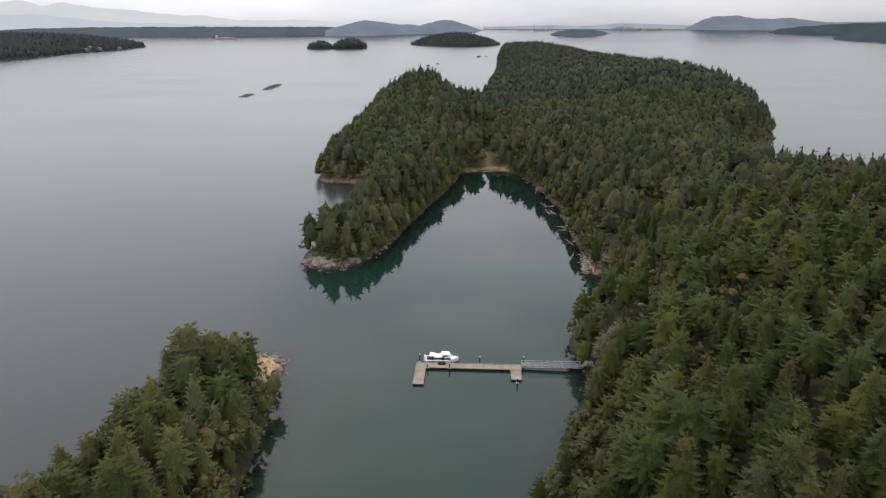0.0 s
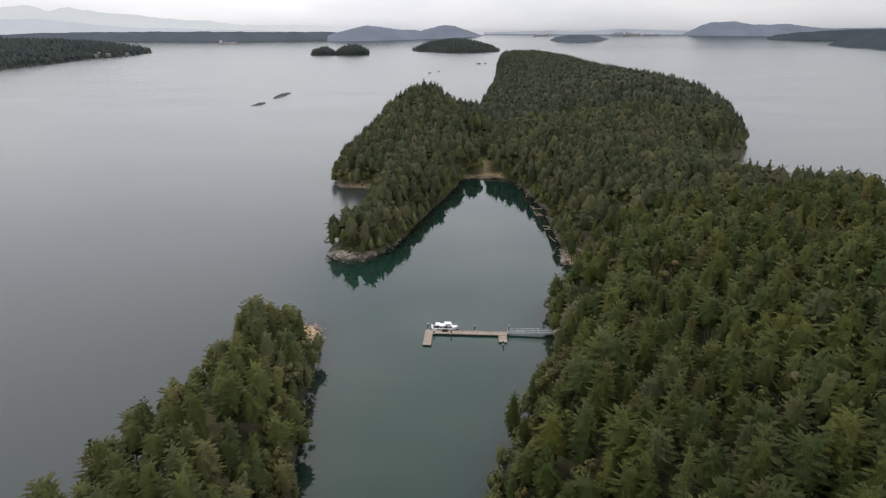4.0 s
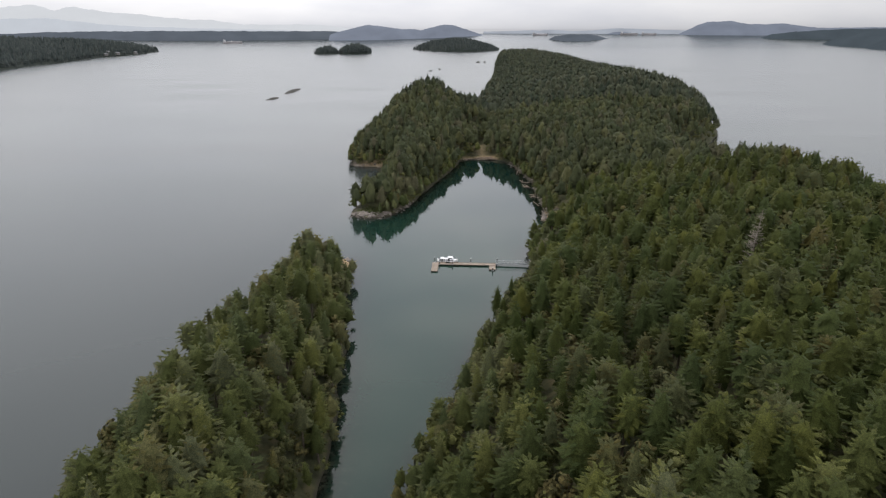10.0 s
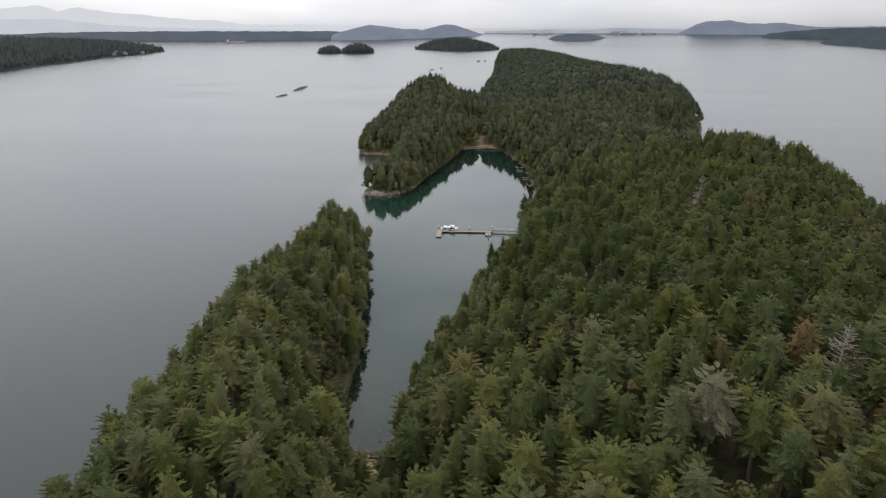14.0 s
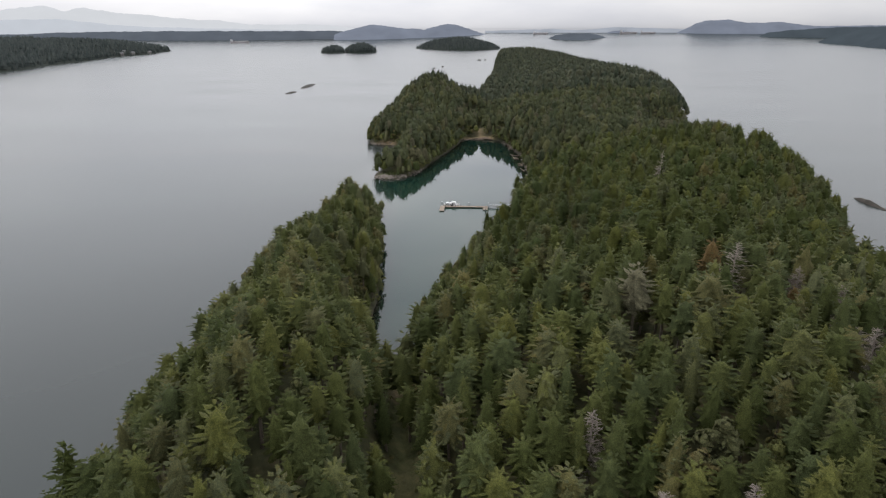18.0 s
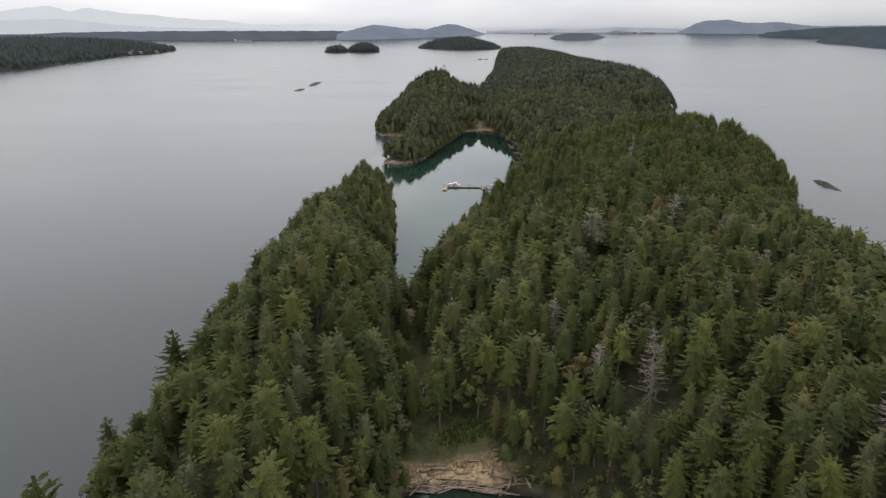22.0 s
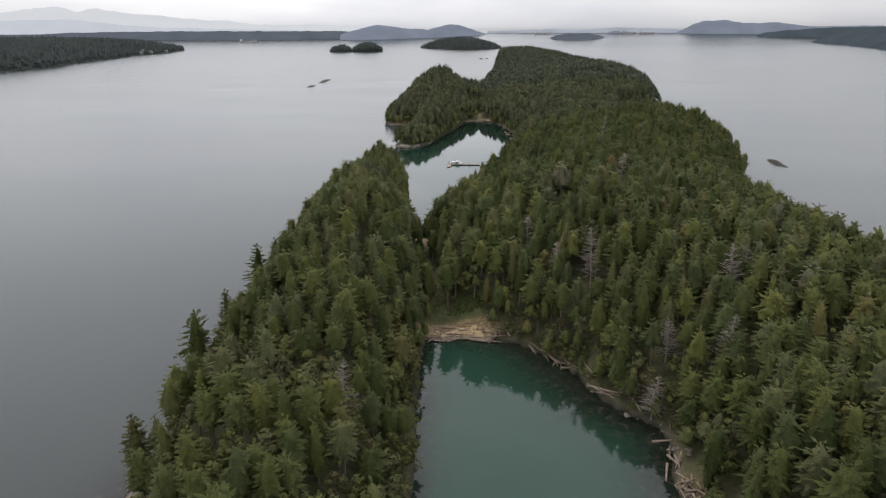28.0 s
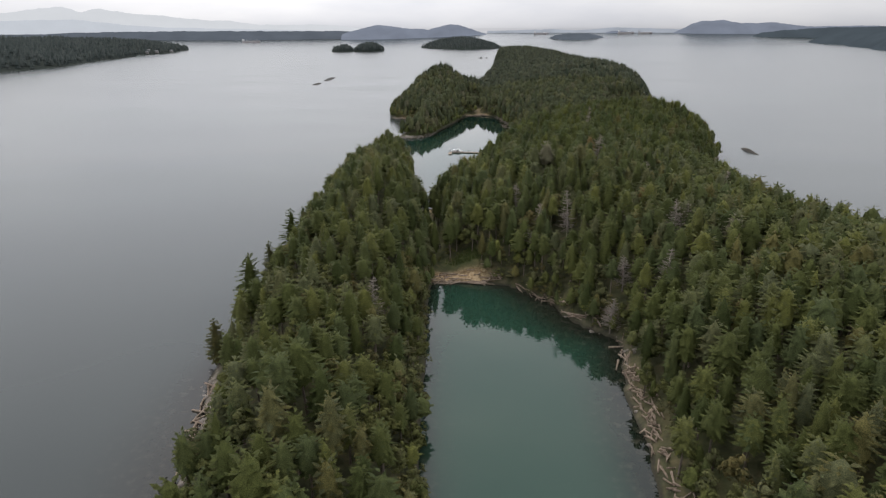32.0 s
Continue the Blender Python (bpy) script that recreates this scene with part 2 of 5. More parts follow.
# ---- helpers for meshes ----
def mesh_np(name, verts, tris, mat, tint=None, smooth=False, normals=None):
    verts, tris = np.asarray(verts, np.float32), np.asarray(tris, np.int32)
    me = bpy.data.meshes.new(name)
    me.vertices.add(len(verts))
    me.vertices.foreach_set("co", verts.ravel())
    me.loops.add(tris.size)
    me.loops.foreach_set("vertex_index", tris.ravel())
    me.polygons.add(len(tris))
    me.polygons.foreach_set("loop_start", np.arange(0, tris.size, tris.shape[1], dtype=np.int32))
    if smooth:
        me.polygons.foreach_set("use_smooth", np.ones(len(tris), bool))
    if tint is not None:
        me.attributes.new("tint", "FLOAT", "POINT").data.foreach_set("value", np.asarray(tint, np.float32))
    me.materials.append(mat)
    me.update(calc_edges=True)
    if normals is not None:
        # foliage is shaded by the roundness of its crown, not twig by twig
        me.polygons.foreach_set("use_smooth", np.ones(len(tris), bool))
        me.normals_split_custom_set_from_vertices(np.asarray(normals, np.float32))
    return me


def part(name, bm, mat, parent=None, label=""):
    me = bpy.data.meshes.new(name)
    bm.to_mesh(me)
    bm.free()
    me.materials.append(mat)
    ob = new(name, me)
    if parent:
        ob.parent = parent
    return tagged(ob, label)


def empty(name, m=None):
    ob = new(name)
    ob.empty_display_size = 0.3
    if m is not None:
        ob.matrix_world = m
    return ob


def box_into(bm, x0, y0, z0, x1, y1, z1, bevel=0.0, m=None):
    r = bmesh.ops.create_cube(bm, size=1)
    mat = Matrix.Translation(((x0 + x1) / 2, (y0 + y1) / 2, (z0 + z1) / 2)) @ Matrix.Diagonal((x1 - x0, y1 - y0, z1 - z0, 1))
    bmesh.ops.transform(bm, matrix=(m @ mat) if m else mat, verts=r["verts"])
    if bevel:
        es = list({e for v in r["verts"] for e in v.link_edges})
        bmesh.ops.bevel(bm, geom=es, offset=bevel, segments=1, affect="EDGES")
    return bm


def box(*a, **k):
    return box_into(bmesh.new(), *a, **k)


def tube_into(bm, p, q, r0, r1, seg=8, caps=True):
    p, q = Vector(p), Vector(q)
    d = q - p
    m = Matrix.Translation((p + q) / 2) @ d.to_track_quat("Z", "Y").to_matrix().to_4x4()
    bmesh.ops.create_cone(bm, cap_ends=caps, segments=seg, radius1=r0, radius2=r1, depth=d.length, matrix=m)
    return bm


def tube(*a, **k):
    return tube_into(bmesh.new(), *a, **k)


# ---- the island's plan: its coast, clockwise from the south-west ----
COAST_WEST = [(-58, -330), (-63, -270), (-66, -246), (-70, -221), (-75, -200), (-74, -150), (-75, -100), (-76, -50), (-76, 0), (-73, 45), (-68, 85), (-62, 118), (-54, 136), (-45, 142)]
COAST_CHANNEL = [(-40, 139), (-39, 125), (-38, 100), (-35, 75), (-31, 45), (-29, 8), (-28, -20), (-24, -31), (-16, -31), (-11, -14), (-6, 8), (3, 32), (8, 54), (16, 75), (23, 93), (30, 109), (35, 122), (37, 136), (36, 150), (45, 165), (54, 178), (57, 191)]
COAST_BAY = [(51, 200), (54, 224), (55, 256), (54, 294), (49, 335), (39, 352), (14, 355), (4, 315), (-6, 283), (-18, 236), (-28, 211), (-37, 202), (-49, 206), (-50, 222), (-45, 250), (-41, 290), (-43, 324), (-61, 329)]
COAST_HILL = [(-70, 345), (-73, 385), (-71, 440), (-65, 505), (-54, 570), (-38, 622), (-16, 632), (6, 600), (30, 585), (44, 690), (64, 860), (100, 1150), (131, 1490), (150, 1570), (205, 1690), (285, 1600)]
COAST_EAST = [(335, 1250), (338, 1000), (322, 800), (300, 650), (270, 510), (244, 452), (224, 420), (196, 392), (180, 352), (180, 305), (196, 262), (212, 222), (218, 180), (210, 140), (205, 124), (190, 90), (172, 55), (156, 20), (150, -15), (156, -50), (168, -85), (190, -115), (215, -165), (230, -240), (225, -330)]
COAST_LAGOON = [(30, -330), (36, -290), (39, -250), (41, -232), (42, -216), (46, -196), (48, -180), (38, -168), (32, -153), (21, -139), (12, -133), (-13, -134), (-14, -165), (-14, -195), (-15, -230), (-13, -260), (-14, -330)]


def smooth_ring(pts, step=3.0):
    """A closed Catmull-Rom line through the plan's corners."""
    p = np.array(pts, float)
    out = []
    for k in range(len(p)):
        a, b, c, d = p[k - 1], p[k], p[(k + 1) % len(p)], p[(k + 2) % len(p)]
        n = max(2, int(np.hypot(*(c - b)) / step))
        u = np.linspace(0, 1, n, endpoint=False)[:, None]
        out.append(0.5 * (2 * b + (c - a) * u + (2 * a - 5 * b + 4 * c - d) * u ** 2 + (3 * b - a - 3 * c + d) * u ** 3))
    return np.concatenate(out)


COAST = smooth_ring(COAST_WEST + COAST_CHANNEL + COAST_BAY + COAST_HILL + COAST_EAST + COAST_LAGOON)


def value_noise(x, y, seed=0):
    """Smooth lattice noise, 0 to 1."""
    def h(i, j):
        s = np.sin(i * 127.1 + j * 311.7 + seed * 74.7) * 43758.5453
        return s - np.floor(s)
    i, j = np.floor(x), np.floor(y)
    u, v = x - i, y - j
    u, v = u * u * (3 - 2 * u), v * v * (3 - 2 * v)
    return (h(i, j) * (1 - u) + h(i + 1, j) * u) * (1 - v) + (h(i, j + 1) * (1 - u) + h(i + 1, j + 1) * u) * v


def fractal(x, y, seed=0):
    return 0.55 * value_noise(x, y, seed) + 0.29 * value_noise(2 * x, 2 * y, seed + 1) + 0.16 * value_noise(4 * x, 4 * y, seed + 2)


def shore_distance(x, y, ring):
    """Metres inland (positive) or out to sea (negative) of a closed coast."""
    x, y = np.asarray(x, float).ravel(), np.asarray(y, float).ravel()
    a, b = ring, np.roll(ring, -1, axis=0)
    out = np.empty(len(x))
    for s in range(0, len(x), 4000):
        px, py = x[s:s + 4000, None], y[s:s + 4000, None]
        ex, ey = b[:, 0] - a[:, 0], b[:, 1] - a[:, 1]
        u = np.clip(((px - a[:, 0]) * ex + (py - a[:, 1]) * ey) / (ex * ex + ey * ey + 1e-9), 0, 1)
        d = np.sqrt(((px - a[:, 0] - u * ex) ** 2 + (py - a[:, 1] - u * ey) ** 2).min(axis=1))
        cross = ((a[:, 1] > py) != (b[:, 1] > py)) & (px < (b[:, 0] - a[:, 0]) * (py - a[:, 1]) / (b[:, 1] - a[:, 1] + 1e-12) + a[:, 0])
        out[s:s + 4000] = np.where(cross.sum(axis=1) % 2 == 1, d, -d)
    return out


def bell(x, y, cx, cy, rx, ry):
    return np.exp(-((x - cx) / rx) ** 2 - ((y - cy) / ry) ** 2)


def lane_x(y):
    """The open grassy way between the inlet and the lagoon."""
    return np.interp(y, [-135, -118, -99, -51, -35], [-6, -9, -11, -16, -19])


def low_ground(x, y):
    """1 on the two isthmuses and the bare point, 0 elsewhere."""
    lane = np.exp(-((x - lane_x(y)) / 8.0) ** 2) * ((y > -145) & (y < -15))
    beach = np.exp(-((x - 27) / 15.0) ** 2) * ((y > 330) & (y < 450))
    tip = bell(x, y, -41, 207, 13, 15)
    head = bell(x, y, -42, 138, 9, 10)
    return np.clip(lane + beach + tip + head, 0, 1)


def land_height(x, y, d):
    hill = (22 * bell(x, y, 62, -70, 80, 110) + 17 * bell(x, y, 120, 110, 85, 130) + 11 * bell(x, y, 178, 195, 55, 60) + 14 * bell(x, y, 110, -220, 70, 80)
            + 30 * bell(x, y, -22, 490, 38, 105) + 3 * bell(x, y, -14, 500, 12, 50) + 8 * bell(x, y, -20, 290, 30, 60) + 10 * bell(x, y, 110, 330, 60, 90)
            + 24 * bell(x, y, 190, 560, 130, 160) + 23 * bell(x, y, 225, 850, 115, 260) + 30 * bell(x, y, 190, 1400, 130, 330)
            + 9 * bell(x, y, -52, 10, 30, 110) + 13 * bell(x, y, -44, -80, 26, 55) + 10 * bell(x, y, -45, -200, 30, 90))
    rise = 1 - np.exp(-np.maximum(d, 0) / (15.0 - 11.0 * np.clip((y - 1250) / 150, 0, 1)))
    z = np.where(d > 0, 1.5 * (1 - np.exp(-d / 1.6)) + (hill + 2) * rise * (1 - 0.88 * low_ground(x, y)), 0.35 * d)
    z = z + np.where(d > -2, (fractal(x / 9, y / 9, 5) - 0.5) * np.clip((d + 2) / 5, 0, 1) * 1.8, 0)
    return np.maximum(z, -7)


gx = np.arange(-112, 372, 3.0)
gy = np.concatenate([np.arange(-336, 480, 3.0), np.arange(480, 700, 6.0), np.arange(700, 1760, 16.0)])
GX, GY = np.meshgrid(gx, gy)
GD = shore_distance(GX, GY, COAST).reshape(GX.shape)
GD = GD + (fractal(GX / 14, GY / 14, 9) - 0.5) * 4.0
GZ = land_height(GX, GY, GD)


def grid_mesh(name, X, Y, Z, mat):
    r, c = X.shape
    i = np.arange(r * c).reshape(r, c)
    q = np.stack([i[:-1, :-1], i[:-1, 1:], i[1:, 1:], i[1:, :-1]], -1).reshape(-1, 4)
    return mesh_np(name, np.stack([X, Y, Z], -1).reshape(-1, 3), q, mat, smooth=True)


STRAW = np.clip(np.exp(-((GX + 2.5) / 12.0) ** 4 - ((GY + 130.8) / 3.9) ** 4) + 0.12 * np.exp(-((GX - lane_x(GY)) / 2.6) ** 2) * ((GY > -104) & (GY < -84)) + 0.3 * np.exp(-((GX - lane_x(GY)) / 2.6) ** 2) * ((GY > -58) & (GY < -40)) + 0.7 * np.exp(-((GX + 19) / 5.0) ** 2 - ((GY + 37) / 6.0) ** 2)
                + np.exp(-((GX - 27) / 12.0) ** 4 - ((GY - 355) / 4.5) ** 4) + 0.4 * np.exp(-((GX - 29) / 3.5) ** 2) * ((GY > 352) & (GY < 405)) + 1.0 * bell(GX, GY, -41, 136, 9, 10) + 0.8 * bell(GX, GY, 53, 201, 6, 7)
                + 0.1 * np.exp(-((GX - 46) / 2.5) ** 2) * ((GY < -190) & (GY > -300)) + 0.8 * np.exp(-((GX + 52) / 10.0) ** 2 - ((GY - 330) / 4.0) ** 2), 0, 1)
TURF = np.clip(0.9 * bell(GX, GY, -40, 210, 10, 9) + np.exp(-(((GX - 79) / 9) ** 2 + ((GY - 226) / 14) ** 2) ** 2) + 0.9 * bell(GX, GY, 1, -120.5, 9, 4.0) + 0.3 * np.exp(-((GX - lane_x(GY)) / 3.5) ** 2) * ((GY > -118) & (GY < -60)) + 0.25 * np.exp(-((GX - 50) / 3.0) ** 2) * ((GY < -215) & (GY > -300)), 0, 1)
ground = new("ground", grid_mesh("ground", GX, GY, GZ, M_GROUND))
ROCKY = np.clip(bell(GX, GY, -43, 205, 12, 12) + bell(GX, GY, -42, 136, 10, 14) + np.exp(-((GX - 53) / 9) ** 2) * ((GY > 192) & (GY < 345)) * (0.55 + 0.45 * bell(GX, GY, 53, 203, 12, 14)) + bell(GX, GY, -72, -222, 12, 34) + bell(GX, GY, 205, 125, 14, 20) + bell(GX, GY, -58, 332, 16, 12) + 0.25 * bell(GX, GY, 44, -190, 12, 50) + 0.4 * (fractal(GX / 30, GY / 30, 15) > 0.66), 0, 1)
for key, field in (("straw", STRAW), ("turf", TURF), ("rocky", ROCKY)):
    ground.data.attributes.new(key, "FLOAT", "POINT").data.foreach_set("value", field.astype(np.float32).ravel())
tagged(ground, "rocky forested island ground with stony shores", "ground", kind="structure")


def sampled(field, x, y):
    """Bilinear look-up in a field of the island's grid."""
    x, y = np.asarray(x, float), np.asarray(y, float)
    i = np.clip(np.searchsorted(gx, x) - 1, 0, len(gx) - 2)
    j = np.clip(np.searchsorted(gy, y) - 1, 0, len(gy) - 2)
    u, v = np.clip((x - gx[i]) / (gx[i + 1] - gx[i]), 0, 1), np.clip((y - gy[j]) / (gy[j + 1] - gy[j]), 0, 1)
    return (field[j, i] * (1 - u) + field[j, i + 1] * u) * (1 - v) + (field[j + 1, i] * (1 - u) + field[j + 1, i + 1] * u) * v


# ---- water: one sheet to the horizon, lifting slightly where the far strait closes the view ----
def sea_level(y):
    return 64.0 * np.maximum(0, (np.asarray(y, float) - 3500) / 1200) ** 2


sx = np.concatenate([[-5200, -3000, -1500, -700, -300], np.arange(-160, 380, 4.0), [450, 700, 1500, 3000, 5200]])
sy = np.concatenate([[-1500, -700], np.arange(-360, 700, 4.0), np.arange(700, 1800, 40), np.arange(1800, 3500, 250), np.arange(3500, 4740, 60)])
SX, SY = np.meshgrid(sx, sy)
water = new("water", grid_mesh("water", SX, SY, sea_level(SY), M_WATER))
SD = -shore_distance(SX, SY, COAST).reshape(SX.shape)
INLETS = smooth_ring([(-42, 142), (-52, 180), (-52, 215), (-40, 260), (0, 365), (50, 360), (70, 200), (50, 150), (25, 90), (5, 0), (-15, -45), (-40, -20), (-45, 70)])
LAGOON = smooth_ring([(-25, -130), (20, -125), (55, -165), (60, -330), (-25, -330)])
SHELTER = np.maximum(*[np.clip(0.5 + shore_distance(SX, SY, ring).reshape(SX.shape) / 34.0, 0, 1) for ring in (INLETS, LAGOON)])
# the bottom shelves gently off the lagoon's east side and the south-west beach
gentle = 3.0 + 17.0 * bell(SX, SY, 34, -152, 22, 26) + 10.0 * bell(SX, SY, 44, -225, 14, 50) + 8.0 * bell(SX, SY, -75, -235, 18, 35) + 6.0 * bell(SX, SY, -20, -32, 14, 12)
SHALLOW = np.clip(1.35 * np.exp(-np.maximum(SD, 0) / gentle), 0, 1) * (SY < 460)
# 0 in the bay, its shade coloured in; up to 1 in the turbid lagoon
MURK_VS_SHADE = np.clip((265 - SY) / 140, 0, 1) * (1 - 0.45 * np.clip((SY + 110) / 60, 0, 1))
for key, field in (("shelter", SHELTER), ("shallow", SHALLOW), ("murk_vs_shade", MURK_VS_SHADE)):
    water.data.attributes.new(key, "FLOAT", "POINT").data.foreach_set("value", field.astype(np.float32).ravel())
tagged(water, "calm grey-green sea water under an overcast sky", "water", kind="structure")


# ---- trees ----


class Shape:
    def __init__(self):
        self.v, self.f, self.n, self.w = [], [], 0, []

    def add(self, v, f, w=None):
        self.v.extend(v)
        self.w.extend(w if w is not None else [(0, 0, 1)] * len(v))
        self.f.extend([tuple(k + self.n for k in t) for t in f])
        self.n += len(v)

    def tube(self, p, q, r0, r1, seg=5):
        p, q = np.array(p, float), np.array(q, float)
        d = (q - p) / (np.linalg.norm(q - p) + 1e-9)
        a = np.cross(d, (0.31, 0.95, 0.1))
        a /= np.linalg.norm(a)
        b = np.cross(d, a)
        w = [2 * math.pi * k / seg for k in range(seg)]
        v = [p + r0 * (a * math.cos(t) + b * math.sin(t)) for t in w] + [q + r1 * (a * math.cos(t) + b * math.sin(t)) for t in w]
        f = []
        for k in range(seg):
            m = (k + 1) % seg
            f += [(k, m, seg + m), (k, seg + m, seg + k)]
        self.add(v, f)

    def arrays(self):
        return np.array(self.v, np.float32), np.array(self.f, np.int32)

    def leafy(self):
        """Arrays with the crown's own normals, every face turned to agree with them."""
        v, f, w = np.array(self.v, np.float32), np.array(self.f, np.int32), np.array(self.w, np.float32)
        w = w / (np.linalg.norm(w, axis=1)[:, None] + 1e-9)
        g = np.cross(v[f[:, 1]] - v[f[:, 0]], v[f[:, 2]] - v[f[:, 0]])
        back = (g * w[f].sum(1)).sum(1) < 0
        f[back] = f[back][:, ::-1]
        return v, f, w


def tuft(s, p, out, size, rng, w):
    """A small spray of needles: one face, longer than wide, set along the bough."""
    side = np.cross(out, (rng.uniform(-0.6, 0.6), rng.uniform(-0.6, 0.6), 1.0))
    side = side / (np.linalg.norm(side) + 1e-9) * size * rng.uniform(0.3, 0.5)
    out = out / (np.linalg.norm(out) + 1e-9) * size
    s.add([p - side, p + side, p + out * rng.uniform(0.8, 1.3)], [(0, 1, 2)], [w] * 3)


def bough(s, rng, foot, a, L, width, rise, sag, frays, size, up):
    """A flat bough: a small fan folded along its rib, frayed all round with sprays."""
    ca, sa = math.cos(a), math.sin(a)

    def at(r, side):
        return foot + np.array((ca * r - sa * side, sa * r + ca * side, rise * r - sag * r * r / L - 0.3 * abs(side) + rng.gauss(0, 0.09)))

    def nrm(side):
        return np.array((ca * 0.85 - sa * side, sa * 0.85 + ca * side, up)) + np.array([rng.gauss(0, 0.10) for _ in range(3)])

    h = width / 2
    v = [at(0.3 * L, 0), at(0.66 * L, h * rng.uniform(0.7, 1.2)), at(0.7 * L, 0), at(0.66 * L, -h * rng.uniform(0.7, 1.2)), at(0.97 * L, 0)]
    s.add(v, [(0, 2, 1), (0, 3, 2), (1, 2, 4), (2, 3, 4)], [nrm(k) for k in (0, 0.3, 0, -0.3, 0)])
    for _ in range(frays):
        r, side = L * rng.uniform(0.5, 1.02), rng.uniform(-1, 1)
        p = at(r, side * h * min(1.0, 2.2 * (1.1 - r / L)))
        b = a + side * 0.9 + rng.uniform(-0.5, 0.5)
        tuft(s, p, np.array((math.cos(b), math.sin(b), rng.uniform(-0.4, 0.35))), size * rng.uniform(0.7, 1.3), rng, nrm(0.25 * side))


def fir_crown(rng, H=18.0, R=3.6, boughs=100, frays=4, size=0.36, start=0.2, taper=0.62, ragged=0.12, core=0.62, width=1.15):
    """Boughs in a loose spiral round a ragged heart; long and sagging below, short and rising at the tip."""
    s = Shape()
    p1, p2, sway = rng.uniform(0, 6.3), rng.uniform(0, 6.3), (rng.uniform(-0.4, 0.4), rng.uniform(-0.4, 0.4))

    def spread(u):
        return R * ((1 - u) ** taper) * (0.62 + 0.38 * min(1, u / 0.22))

    def centre(u):
        return np.array((sway[0] * math.sin(3.1 * u), sway[1] * math.sin(3.1 * u), H * (start + (1 - start) * u)))

    def lobed(a, u):
        return 1 + ragged * (math.sin(2 * a + p1 + 2.2 * u) + math.sin(3 * a + p2 + 7 * u))

    seg, rows = (8, 6) if boughs > 70 else (6, 4)
    v, f, w = [], [], []
    for i in range(rows):
        u = 0.92 * i / rows
        for j in range(seg):
            a = 0.35 * (i % 2) + 6.283 * j / seg
            q = core * spread(u) * lobed(a, u) * rng.uniform(0.8, 1.2)
            v.append(centre(u) + np.array((q * math.cos(a), q * math.sin(a), rng.uniform(-0.4, 0.4))))
            w.append(np.array((math.cos(a), math.sin(a), 0.75)))
    v.append(np.array((0, 0, H * 0.96)))
    w.append(np.array((0, 0, 1.0)))
    for i in range(rows - 1):
        for j in range(seg):
            m = (j + 1) % seg
            f += [(i * seg + j, i * seg + m, i * seg + seg + m), (i * seg + j, i * seg + seg + m, i * seg + seg + j)]
    o = (rows - 1) * seg
    f += [(o + j, o + (j + 1) % seg, len(v) - 1) for j in range(seg)]
    s.add(v, f, w)
    for k in range(boughs):
        # more boughs where the crown is wide, and a golden turn from each to the next
        u = min(1 - (1 - (k + rng.uniform(-0.6, 0.6)) / boughs) ** 0.62, 0.97) if 0 < k else 0.0
        a = 2.39996 * k + rng.uniform(-0.35, 0.35)
        L = (spread(u) * rng.uniform(0.8, 1.12) + 0.3) * lobed(a, u) * (0.7 if rng.random() < ragged else 1)
        bough(s, rng, centre(u) + np.array((0, 0, rng.gauss(0, 0.25))), a, L, width * (0.55 + 0.45 * (1 - u)) * rng.uniform(0.8, 1.25), rng.uniform(-0.05, 0.25) + 0.75 * u, rng.uniform(0.2, 0.45), frays, size, 0.75 + 0.5 * u)
    for k in range(3):
        tuft(s, np.array((0, 0, H * (0.94 + 0.02 * k))), np.array((rng.uniform(-0.7, 0.7), rng.uniform(-0.7, 0.7), 1.0)), 1.6 * size, rng, np.array((0.2, 0, 1.0)))
    return s.leafy()


